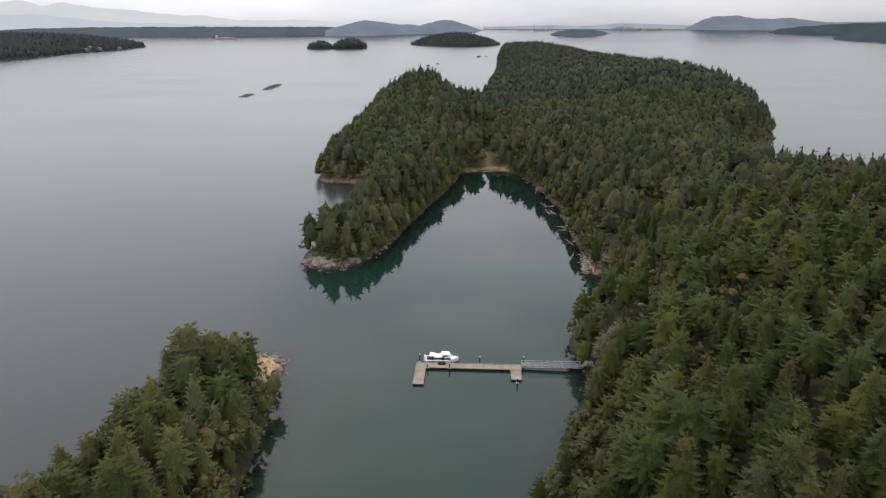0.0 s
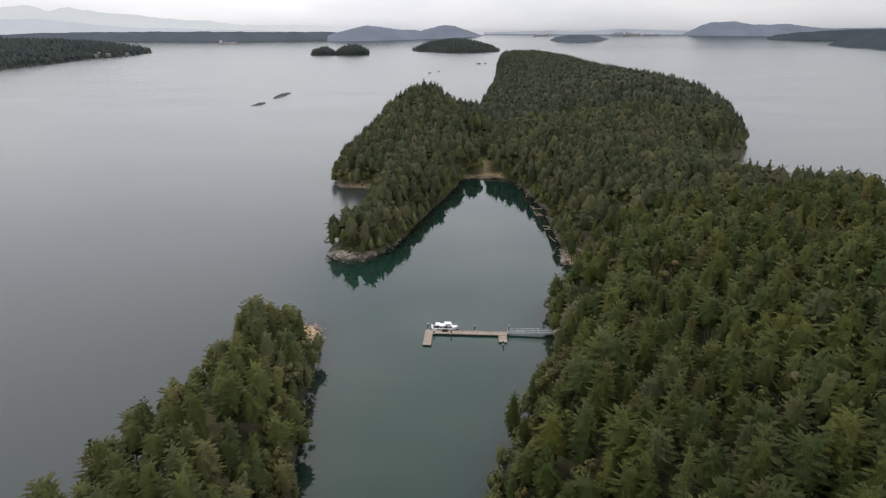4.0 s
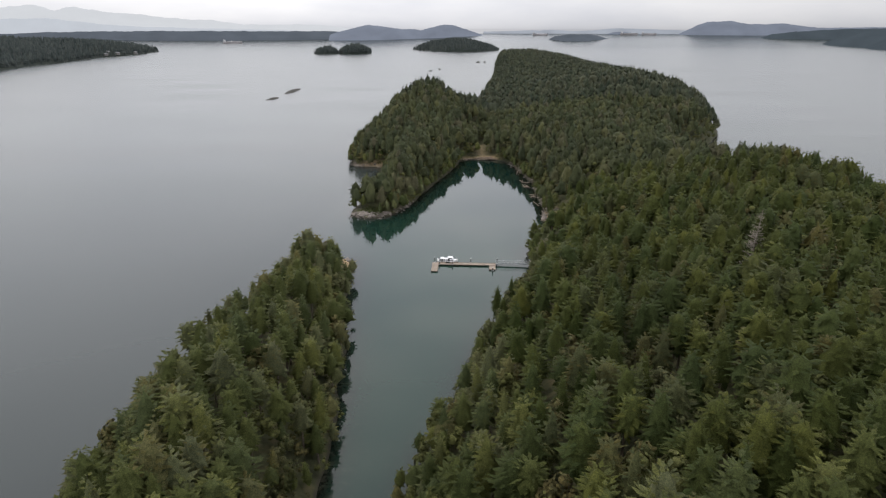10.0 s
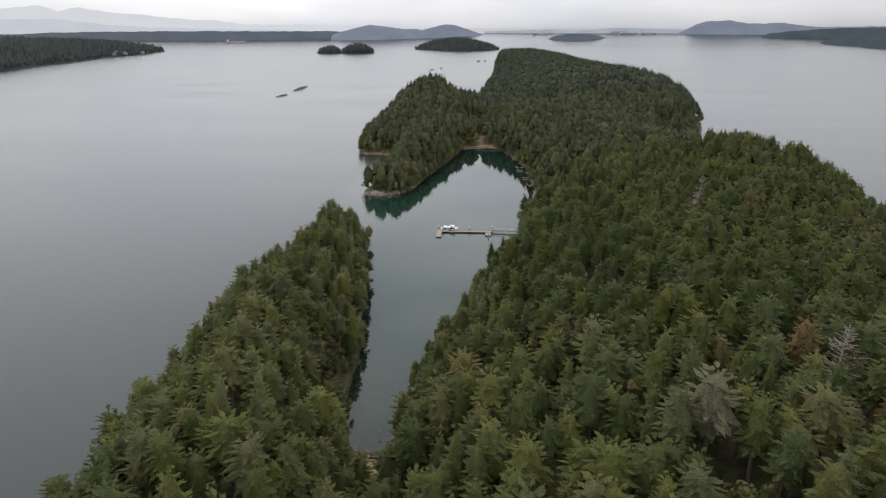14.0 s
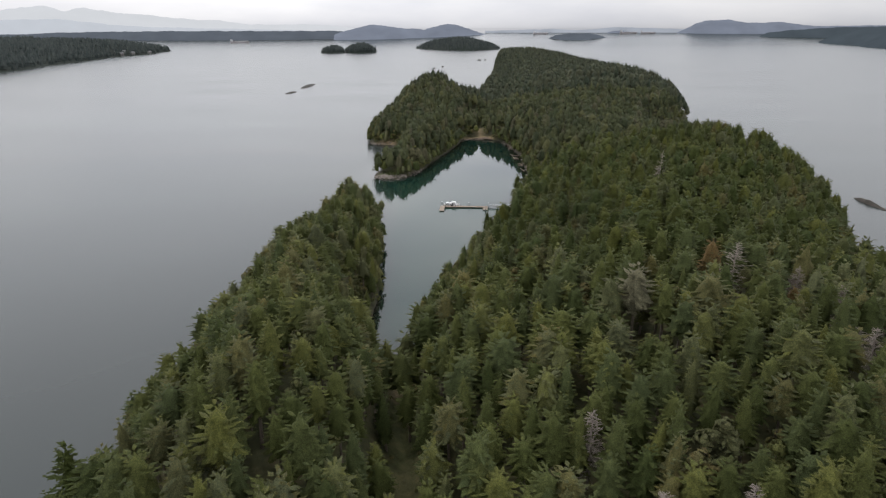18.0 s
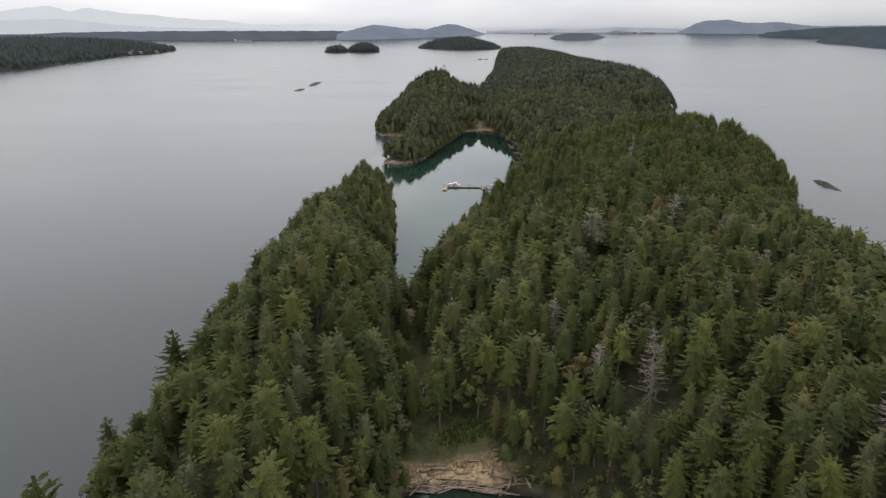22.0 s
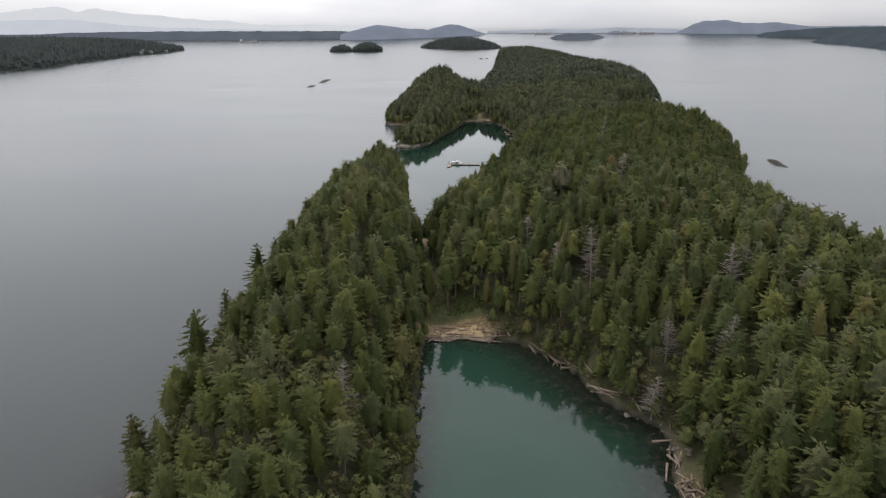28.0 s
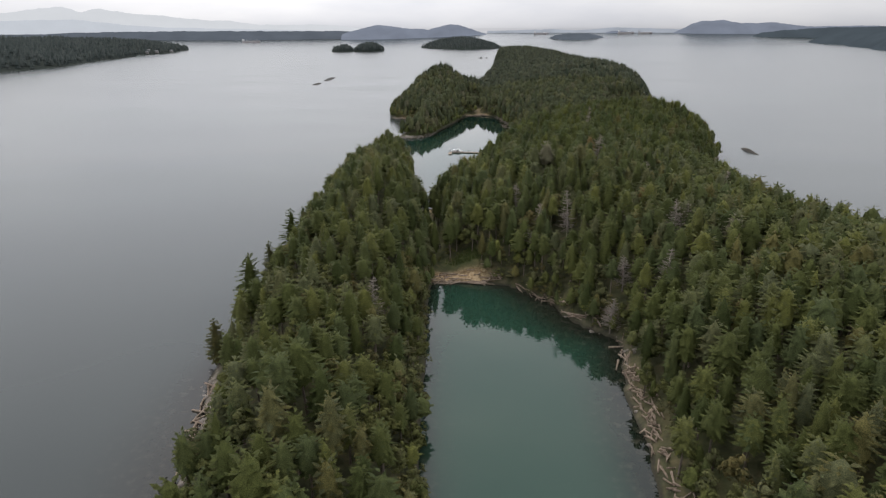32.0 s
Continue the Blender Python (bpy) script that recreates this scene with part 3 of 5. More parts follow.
def broad_crown(rng, H=11.0, R=3.8, lobes=7, clumps=16, leaves=2, size=0.3):
    """Rounded evergreen crown: uneven lobes, each a heap of small leafy domes."""
    s = Shape()
    for k in range(lobes):
        a, rr = rng.uniform(0, 6.283), R * rng.uniform(0.3, 0.75) * (k > 0)
        c = np.array((rr * math.cos(a), rr * math.sin(a), H * (0.84 - 0.40 * (rr / R) - rng.uniform(0, 0.2) * (k > 0))))
        rad = R * rng.uniform(0.34, 0.52)
        seg, rows, v, f = 6, ((-0.5, 0.25), (-0.05, 0.5), (0.4, 0.36)), [], []
        for dz, q in rows:
            a0 = rng.uniform(0, 0.8)
            v += [c + np.array((rad * q * g * math.cos(a0 + 6.283 * j / seg), rad * q * g * math.sin(a0 + 6.283 * j / seg), rad * dz * 0.8)) for j in range(seg) for g in (rng.uniform(0.8, 1.15),)]
        v.append(c + np.array((0, 0, rad * 0.5)))
        for i in range(len(rows) - 1):
            for j in range(seg):
                m = (j + 1) % seg
                f += [(i * seg + j, i * seg + m, i * seg + seg + m), (i * seg + j, i * seg + seg + m, i * seg + seg + j)]
        o = (len(rows) - 1) * seg
        f += [(o + j, o + (j + 1) % seg, len(v) - 1) for j in range(seg)]
        s.add(v, f, [(q - c) / rad + np.array((0, 0, 0.3)) for q in v])
        for _ in range(clumps):
            n = np.array((rng.gauss(0, 1), rng.gauss(0, 1), rng.gauss(0.45, 0.8)))
            n /= np.linalg.norm(n)
            p = c + n * rad * rng.uniform(0.78, 1.08) * np.array((1, 1, 0.85))
            e1 = np.cross(n, (0.3, 0.2, 0.93))
            e1 /= np.linalg.norm(e1) + 1e-9
            e2, q = np.cross(n, e1), rad * rng.uniform(0.17, 0.36)
            rim = [(math.cos(1.5708 * j + 0.5 * j % 1), math.sin(1.5708 * j + 0.5 * j % 1), q * rng.uniform(0.5, 1.5)) for j in range(4)]
            t = np.array([rng.gauss(0, 0.3) for _ in range(3)])
            v = [p + 0.3 * q * n] + [p + g * (e1 * cx + e2 * cy) - 0.3 * g * n - np.array((0, 0, 0.15 * g)) for cx, cy, g in rim]
            s.add(v, [(0, 1 + j, 1 + (j + 1) % 4) for j in range(4)], [n + t + np.array((0, 0, 0.35))] + [0.9 * n + t + 0.3 * (e1 * cx + e2 * cy) for cx, cy, g in rim])
            for _ in range(leaves):
                cx, cy, g = rim[rng.randrange(4)]
                out = e1 * cx + e2 * cy + np.array((rng.uniform(-0.6, 0.6), rng.uniform(-0.6, 0.6), rng.uniform(-0.4, 0.5)))
                tuft(s, p + 0.8 * g * (e1 * cx + e2 * cy) - 0.2 * g * n, out, size * rng.uniform(0.7, 1.3), rng, n + 0.3 * out)
    return s.leafy()


def trunk_shape(H, r, rng, limbs=0, R=3.0):
    s = Shape()
    bend = [rng.uniform(-0.25, 0.25) for _ in range(4)]
    s.tube((0, 0, -1.5), (bend[0], bend[1], H * 0.45), r, r * 0.7, 6)
    s.tube((bend[0], bend[1], H * 0.45), (0, 0, H * 0.93), r * 0.7, r * 0.12, 6)
    for k in range(limbs):
        a, z = rng.uniform(0, 6.283), H * rng.uniform(0.25, 0.6)
        L = R * rng.uniform(0.4, 0.8)
        s.tube((0, 0, z), (L * math.cos(a), L * math.sin(a), z + L * rng.uniform(0.5, 1.0)), r * 0.4, r * 0.12, 4)
    return s.arrays()


def snag_shape(H, rng, limbs=46, spread=2.6):
    """Bare bleached branches of a dead conifer, apart from its trunk."""
    s = Shape()
    for k in range(limbs):
        u = rng.uniform(0.18, 0.97)
        a = rng.uniform(0, 6.283)
        L = spread * (1 - u) ** 0.7 * rng.uniform(0.5, 1.2) + 0.3
        z = H * u
        tip = np.array((L * math.cos(a), L * math.sin(a), z + L * rng.uniform(-0.15, 0.45)))
        s.tube((0, 0, z), tip, 0.08, 0.025, 3)
        for j in range(3):
            b = np.array((0, 0, z)) + (tip - np.array((0, 0, z))) * rng.uniform(0.35, 0.9)
            e = b + np.array((math.cos(a + rng.uniform(-1, 1)), math.sin(a + rng.uniform(-1, 1)), rng.uniform(-0.1, 0.6))) * L * 0.3
            s.tube(b, e, 0.055, 0.02, 3)
    return s.arrays()


rng = random.Random(7)
FIR_NEAR = [fir_crown(rng, 17.5, 1.05 * R, n, 5, 0.28, st, tp, rg, 0.64) for R, n, st, tp, rg in ((3.7, 84, 0.40, 0.52, 0.10), (4.1, 88, 0.46, 0.46, 0.12), (3.2, 88, 0.24, 0.72, 0.10), (4.2, 86, 0.50, 0.42, 0.14), (3.8, 84, 0.44, 0.50, 0.18), (3.5, 90, 0.30, 0.62, 0.12))]
FIR_MID = [fir_crown(rng, 17.5, R, 46, 3, 0.45, st, tp, 0.12, 0.68, 1.5) for R, st, tp in ((3.8, 0.40, 0.52), (4.2, 0.46, 0.46), (3.3, 0.28, 0.66), (4.3, 0.48, 0.42))]
FIR_BAY = [fir_crown(rng, 17.5, R, 24, 2, 0.7, st, tp, 0.14, 0.74, 2.0) for R, st, tp in ((4.2, 0.32, 0.46), (4.8, 0.38, 0.40), (3.7, 0.24, 0.58), (5.0, 0.42, 0.36))]
FIR_FAR = [fir_crown(rng, 17.5, R, 14, 1, 0.9, 0.3, tp, 0.12, 0.8, 2.4) for R, tp in ((4.8, 0.46), (5.4, 0.38), (4.4, 0.56))]


def tiny_conifer(rng, R):
    s = Shape()
    for z0, z1, r in ((1.0, 11.0, R), (6.0, 15.0, R * 0.85)):
        a0 = rng.uniform(0, 1)
        v = [np.array((r * rng.uniform(0.8, 1.2) * math.cos(a0 + 1.047 * k), r * rng.uniform(0.8, 1.2) * math.sin(a0 + 1.047 * k), z0)) for k in range(6)] + [np.array((rng.uniform(-0.4, 0.4), rng.uniform(-0.4, 0.4), z1))]
        s.add(v, [(k, (k + 1) % 6, 6) for k in range(6)], [np.array((q[0], q[1], r * 0.8)) for q in v])
    return s.leafy()


TINY = [tiny_conifer(rng, R) for R in (3.6, 4.2, 4.8)]
BROAD_NEAR = [broad_crown(rng, 12.5, R, lb, 24, 3, 0.26) for R, lb in ((3.5, 8), (3.1, 7), (4.1, 9))]
BROAD_MID = [broad_crown(rng, 12, R, lb, 10, 1, 0.45) for R, lb in ((3.9, 5), (4.4, 6))]
TRUNK_FIR = trunk_shape(18, 0.34, rng)
TRUNK_BROAD = trunk_shape(11, 0.26, rng, 6)


GLADES = [(66.8, -54.7, 4.6), (84.6, -54.1, 4.2), (88.3, -65.8, 4.2), (82.1, -86.3, 4.2), (40.3, -66.5, 4.6), (40, -127, 4.2), (73, -150, 4.2)]


def clearing(x, y):
    """Where no tree stands: beaches, the grassy lane, the bare points, the meadow."""
    x, y = np.asarray(x, float), np.asarray(y, float)
    lane = (np.abs(x - lane_x(y)) < np.interp(y, [-136, -112, -100, -90, -80, -56, -52, -40], [3.2, 2.6, 4.4, 4.4, 0.8, 0.8, 2.4, 2.4])) & (y > -136) & (y < -40)
    apron = ((x + 2.5) / 11.5) ** 2 + ((y + 131) / 7.5) ** 2 < 1
    head = (np.abs(x + 19) < 6.5) & (y > -48) & (y < -20)
    beach = (np.abs(x - 26) < 12) & (y > 345) & (y < 360) | (np.abs(x - 29) < 3.6) & (y > 355) & (y < 410)
    point = ((x + 43) ** 2 + (y - 205) ** 2 < 5.5 ** 2) | (x < -44) & (y > 192) & (y < 212)
    tip = (x + 41) ** 2 + (y - 136) ** 2 < 8.0 ** 2
    mead = ((x - 79) / 9) ** 2 + ((y - 226) / 14) ** 2 < 1
    rim = (y < -185) & (x < np.interp(y, [-330, -270, -246, -221, -200], [-58, -63, -66, -70, -75]) + 4.5)
    glade = np.zeros(x.shape, bool)
    for cx, cy, q in GLADES:
        glade |= ((x - cx) / q) ** 2 + ((y - cy + 0.6 * q) / (1.6 * q)) ** 2 < 1
    strand = (x > 30) & (x < 60) & (y < -192) & (y > -300) & (sampled(GD, x, y) < 2.8)
    return strand | glade | rim | lane | apron | head | beach | point | tip | mead


def scatter(x0, y0, x1, y1, step, seed):
    r = np.random.RandomState(seed)
    X, Y = np.meshgrid(np.arange(x0, x1, step), np.arange(y0, y1, step))
    X = X + (np.arange(X.shape[0]) % 2)[:, None] * step / 2
    X, Y = X + r.uniform(-0.38, 0.38, X.shape) * step, Y + r.uniform(-0.38, 0.38, X.shape) * step
    return X.ravel(), Y.ravel(), r


def forest_stock(x0, y0, x1, y1, step, seed, d_min=-0.4):
    x, y, r = scatter(x0, y0, x1, y1, step, seed)
    d = sampled(GD, x, y)
    k = (d > d_min) & ~clearing(x, y)
    x, y, d = x[k], y[k], d[k]
    z = np.maximum(sampled(GZ, x, y), 0.5)
    size = (0.77 + 0.32 * r.random_sample(len(x)) ** 1.3) * (0.78 + 0.22 * np.clip(d / 18, 0, 1)) * (0.85 + 0.32 * fractal(x / 30, y / 30, 3)) * (1 - 0.14 * bell(x, y, 68, 196, 15, 20))
    edge = np.clip(1 - d / 14, 0, 1)
    broad = r.random_sample(len(x)) < 0.09 + 0.46 * edge + 0.28 * ((x < -5) & (y < -150)) + 0.13 * ((x > 5) & (y > -30) & (y < 420))
    return np.stack([x, y, z, size, broad, r.random_sample(len(x)) * 6.283, r.random_sample(len(x))], -1)


def planted(stock, shapes, seed, z_off=0.0):
    """One mesh of many trees: every shape turned, sized and set on its place."""
    r = np.random.RandomState(seed)
    pick = r.randint(0, len(shapes), len(stock))
    V, F, T, N, n = [], [], [], [], 0
    for k, (v, f, *w) in enumerate(shapes):
        s = stock[pick == k]
        if not len(s):
            continue
        c, q = np.cos(s[:, 5])[:, None], np.sin(s[:, 5])[:, None]
        wide = (s[:, 3] * r.uniform(0.90, 1.22, len(s)))[:, None]
        lean = 0.045 * np.stack([np.sin(57 * s[:, 5]), np.sin(191 * s[:, 6])], -1)
        X, Y, Z = v[None, :, 0] * wide, v[None, :, 1] * wide, v[None, :, 2] * s[:, 3][:, None]
        P = np.stack([s[:, 0][:, None] + X * c - Y * q + Z * lean[:, :1], s[:, 1][:, None] + X * q + Y * c + Z * lean[:, 1:], s[:, 2][:, None] + Z + z_off], -1)
        V.append(P.reshape(-1, 3))
        if w:
            w = w[0]
            N.append(np.stack([w[None, :, 0] * c - w[None, :, 1] * q, w[None, :, 0] * q + w[None, :, 1] * c, np.repeat(w[None, :, 2], len(s), 0)], -1).reshape(-1, 3))
        F.append((f[None] + (np.arange(len(s)) * len(v))[:, None, None] + n).reshape(-1, 3))
        T.append(np.repeat(s[:, 6], len(v)))
        n += len(s) * len(v)
    return np.concatenate(V), np.concatenate(F), np.concatenate(T), np.concatenate(N) if N else None


def forest(name, label, stock, firs, broads, seed, mat=M_FIR, trunks=True):
    is_b = stock[:, 4] > 0.5
    thing = empty(name)
    tagged(thing, label, "forest", kind="stuff")
    for nm, sub, shapes, m in (("conifer_crowns", stock[~is_b], firs, mat), ("broadleaf_crowns", stock[is_b], broads, M_BROAD)):
        if len(sub):
            v, f, t, w = planted(sub, shapes, seed)
            ob = new(nm, mesh_np(nm, v, f, m, t, normals=w))
            ob.parent = thing
            tagged(ob, kind="stuff")
    if trunks:
        v, f, t, w = planted(stock[~is_b], [TRUNK_FIR], seed + 1)
        ob = new("trunks", mesh_np("trunks", v, f, M_BARK))
        ob.parent = thing
        tagged(ob, kind="stuff")
    return thing


near_a = forest_stock(-110, -336, 240, 120, 5.3, 11)
# the firs beside the lagoon and on the strip stand as trees of their own
own = (near_a[:, 0] > -80) & (near_a[:, 0] < 75) & (near_a[:, 1] > -262) & (near_a[:, 1] < -95)
mid_a = forest_stock(-110, 120, 372, 480, 6.0, 12)
far_a = forest_stock(-110, 480, 372, 1750, 8.8, 13)
stand = near_a[own]
loose = np.random.RandomState(3).permutation(len(stand))
single = stand[loose[:300]]
rest = np.concatenate([near_a[~own], stand[loose[300:]]])
# past the clip's sides only the far face of the woods shows
side = rest[:, 0] + 6 - 0.74 * ((rest[:, 1] + 354) * 0.94 + 32)
hidden = (side > 24) | (rest[:, 1] < -275)
outer = ~hidden & ((rest[:, 0] > np.where(rest[:, 1] > 40, 66, 78)) | (side > 8) | (rest[:, 1] < -262))
nigh = rest[~hidden & ~outer]
close = (mid_a[:, 1] < 205) & (mid_a[:, 0] > 0)
head = (mid_a[:, 1] < 150) & (mid_a[:, 0] < 0)
nigh = np.concatenate([nigh, mid_a[head]])
beyond = np.concatenate([rest[outer], mid_a[close]])
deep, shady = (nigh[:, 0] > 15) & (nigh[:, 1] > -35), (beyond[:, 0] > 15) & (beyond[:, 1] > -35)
forest("near_forest", "dense dark green conifer forest on the island", nigh[~deep], FIR_NEAR, BROAD_NEAR, 21)
forest("inlet_forest", "dense deep green conifer forest beside the inlet", nigh[deep], FIR_NEAR, BROAD_NEAR, 25, M_FIR_DIMMED)
forest("southern_forest", "dark green conifer forest east of the lagoon", beyond[~shady], FIR_MID, BROAD_MID, 26)
forest("eastern_forest", "dense deep green conifer forest on the eastern slope", beyond[shady], FIR_MID, BROAD_MID, 27, M_FIR_DIMMED)
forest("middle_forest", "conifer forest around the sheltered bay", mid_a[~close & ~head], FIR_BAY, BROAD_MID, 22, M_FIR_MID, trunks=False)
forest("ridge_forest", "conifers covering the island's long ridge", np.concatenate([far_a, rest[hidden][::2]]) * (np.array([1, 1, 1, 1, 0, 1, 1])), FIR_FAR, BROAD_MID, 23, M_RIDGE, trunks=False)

# young trees crowd the banks right down to the water
brink = forest_stock(-110, -336, 120, 420, 3.7, 14, -1.8)
brink = brink[(sampled(GD, brink[:, 0], brink[:, 1]) < 7.5) & (((sampled(ROCKY, brink[:, 0], brink[:, 1]) < 0.62) | (brink[:, 0] > 45) & (brink[:, 1] > 212) & (sampled(GD, brink[:, 0], brink[:, 1]) > -0.2)) | (sampled(GD, brink[:, 0], brink[:, 1]) > 1.0))]
brink = brink[~((brink[:, 0] < -41) & (brink[:, 1] > 190) & (brink[:, 1] < 213))]
brink = brink[~((brink[:, 0] < -50) & (brink[:, 1] < -175) & (sampled(GD, brink[:, 0], brink[:, 1]) < 3.5))]
brink[:, 3] *= 0.62
forest("shore_thicket", "young firs and arbutus crowding the island's banks", brink, FIR_BAY, BROAD_MID, 24, trunks=False)


def shore_shrubs():
    """Low bushes that overhang the water's edge and fringe the clearings."""
    x, y, r = scatter(-110, -336, 240, 420, 3.0, 41)
    d = sampled(GD, x, y)
    lane = (np.abs(x - lane_x(y)) < 8) & (y > -122) & (y < -30)
    bare = clearing(x, y) & ~lane & ~((x > 49) & (y < -190)) | (np.abs(x + 2.5) < 11) & (y > -136) & (y < -124.5)
    wood = (d > 0.2) & (d < 20) & (x > -18) & (x < 80) & (y > -185) & (y < -100) & ~clearing(x, y) & (r.random_sample(len(x)) < 0.5)
    k = wood | ((d > 0.2) & (d < 6.0) & ~bare & (r.random_sample(len(x)) < np.where(x < 0, 0.95, 0.75))) | (lane & ~bare & (np.abs(x - lane_x(y)) > np.where(y < -104, 0.6, 2.2)) & (r.random_sample(len(x)) < 0.7))
    x, y = x[k], y[k]
    n = len(x)
    st = np.stack([x, y, sampled(GZ, x, y) - 0.4, np.where(lane[k] & (y < -98), r.uniform(0.30, 0.50, n), r.uniform(0.16, 0.42, n)), np.ones(n), r.uniform(0, 6.3, n), r.random_sample(n)], -1)
    v, f, t, w = planted(st, BROAD_TINY, 42)
    ob = new("shore_shrubs", mesh_np("shore_shrubs", v, f, M_BROAD, t, normals=w))
    return tagged(ob, "olive evergreen shrubs overhanging the rocky shore", "shrubs", kind="stuff")


BROAD_TINY = [broad_crown(rng, 9, 4.4, 2, 9, 1, 0.75) for _ in range(3)]
shore_shrubs()

crown_meshes = [mesh_np("crown", v, f, M_FIR, normals=w) for v, f, w in FIR_NEAR]
leaf_meshes = [mesh_np("crown", v, f, M_BROAD, normals=w) for v, f, w in BROAD_NEAR]
pale_mesh = mesh_np("crown", *FIR_NEAR[1][:2], M_PALE, normals=FIR_NEAR[1][2])
shaggy = [fir_crown(rng, 18, R, 150, 6, 0.42, 0.12, tp, 0.22, 0.42, 1.0) for R, tp in ((4.0, 0.72), (4.5, 0.6), (3.6, 0.85))]
shaggy_meshes = [mesh_np("crown", v, f, M_FIR_DIMMED, normals=w) for v, f, w in shaggy]
rust_mesh = mesh_np("crown", *FIR_NEAR[0][:2], M_RUST, normals=FIR_NEAR[0][2])
trunk_mesh, stem_mesh = mesh_np("trunk", *TRUNK_FIR, M_BARK), mesh_np("trunk", *TRUNK_BROAD, M_BARK)


def own_tree(name, label, group, x, y, size, turn, crown, trunk, z=None, wide=1.0):
    z = float(sampled(GZ, x, y)) if z is None else z
    tree = empty(name, pose(x, y, z, 0, 0, turn) @ Matrix.Diagonal((size * wide, size * wide, size, 1)))
    tagged(tree, label, "tree", group)
    for nm, me in (("trunk", trunk), ("crown", crown)):
        new(nm, me).parent = tree
    return tree


for k, s in enumerate(single):
    if s[4] > 0.5:
        own_tree("arbutus_tree", "rounded evergreen arbutus with olive leaves at the shore", "shore broadleaf trees", s[0], s[1], s[3], math.degrees(s[5]), leaf_meshes[k % 3], stem_mesh, s[2])
    else:
        own_tree("fir_tree", "dark green fir with drooping sprays in the forest", "firs beside the lagoon", s[0], s[1], s[3], math.degrees(s[5]), crown_meshes[k % 6], trunk_mesh, s[2])

# firs that lean out over the western shore
for k, (x, y, size) in enumerate([(-78, -196, 0.85), (-81, -152, 1.05), (-80, -131, 0.9), (-79, -98, 1.1), (-80, -72, 0.75), (-78, 22, 0.8), (-76, 62, 0.75)]):
    own_tree("fir_tree", "dark lone fir at the edge of the western shore", "lone firs on the west shore", x + 3.5, y, size, 70 * k, shaggy_meshes[k % 3], trunk_mesh, max(0.8, float(sampled(GZ, x + 3.5, y))), 1.35)
def grown(x, y, top):
    """The size at which a tree of 17.5 m reaches a height above the sea."""
    return (top - float(sampled(GZ, x, y))) / 17.5


for k, (x, y, size) in enumerate([(40.3, -66.5, grown(40.3, -66.5, 44.5)), (60, -136, 0.9), (88, -160, 0.95), (38.5, 127, 0.72), (41.5, 129, 0.66)]):
    own_tree("fir_tree", "pale grey-green fir standing in the darker forest", "pale firs", x, y, size, 50 * k, pale_mesh, trunk_mesh, None, 1.2)
for k, (x, y, top) in enumerate([(64.5, -48, 44.5), (70.7, -64, 40), (79, -62, 37.5), (68.3, -126.2, 38), (76.5, -86, 36.5)]):
    own_tree("fir_tree", "rusty brown dying fir among green ones", "rusty firs", x, y, grown(x, y, top), 80 * k, rust_mesh, trunk_mesh)


def dead_tree(x, y, H, k, full=4.4):
    r = random.Random(100 + k)
    tree = empty("dead_tree", pose(x, y, float(sampled(GZ, x, y)), r.uniform(-4, 4), r.uniform(-4, 4), r.uniform(0, 360)))
    tagged(tree, "bleached leafless dead conifer standing in the forest", "tree", "dead standing trees")
    s = Shape()
    s.tube((0, 0, -1), (0.1, 0.1, H * 0.5), 0.30, 0.2, 6)
    s.tube((0.1, 0.1, H * 0.5), (0, 0, H), 0.17, 0.03, 6)
    new("trunk", mesh_np("trunk", *s.arrays(), M_DEAD)).parent = tree
    limbs = new("branchwork", mesh_np("branchwork", *snag_shape(H, r, 150, full), M_DEAD))
    limbs.parent = tree
    tagged(limbs, kind="stuff")
    return tree


for k, (x, y, top, full) in enumerate([(66.8, -54.7, 46, 5.6), (84.6, -54.1, 39.5, 3.2), (82.6, -55.5, 38, 2.4), (88.3, -65.8, 39.5, 3.8), (82.1, -86.3, 39.5, 4.6), (81, -83, 37.5, 4.0)]):
    dead_tree(x, y, top - float(sampled(GZ, x, y)), k, full)
for k, (x, y, H) in enumerate([(40, -127, 21), (73, -150, 20), (22, -106, 17), (86, 60, 26), (-29, -195, 20), (62, -176, 19), (52, -165, 13), (46, -176, 13), (30, -120, 15), (25, -129, 12), (78, -148, 17), (112, -100, 19)]):
    dead_tree(x, y, H, 10 + k)


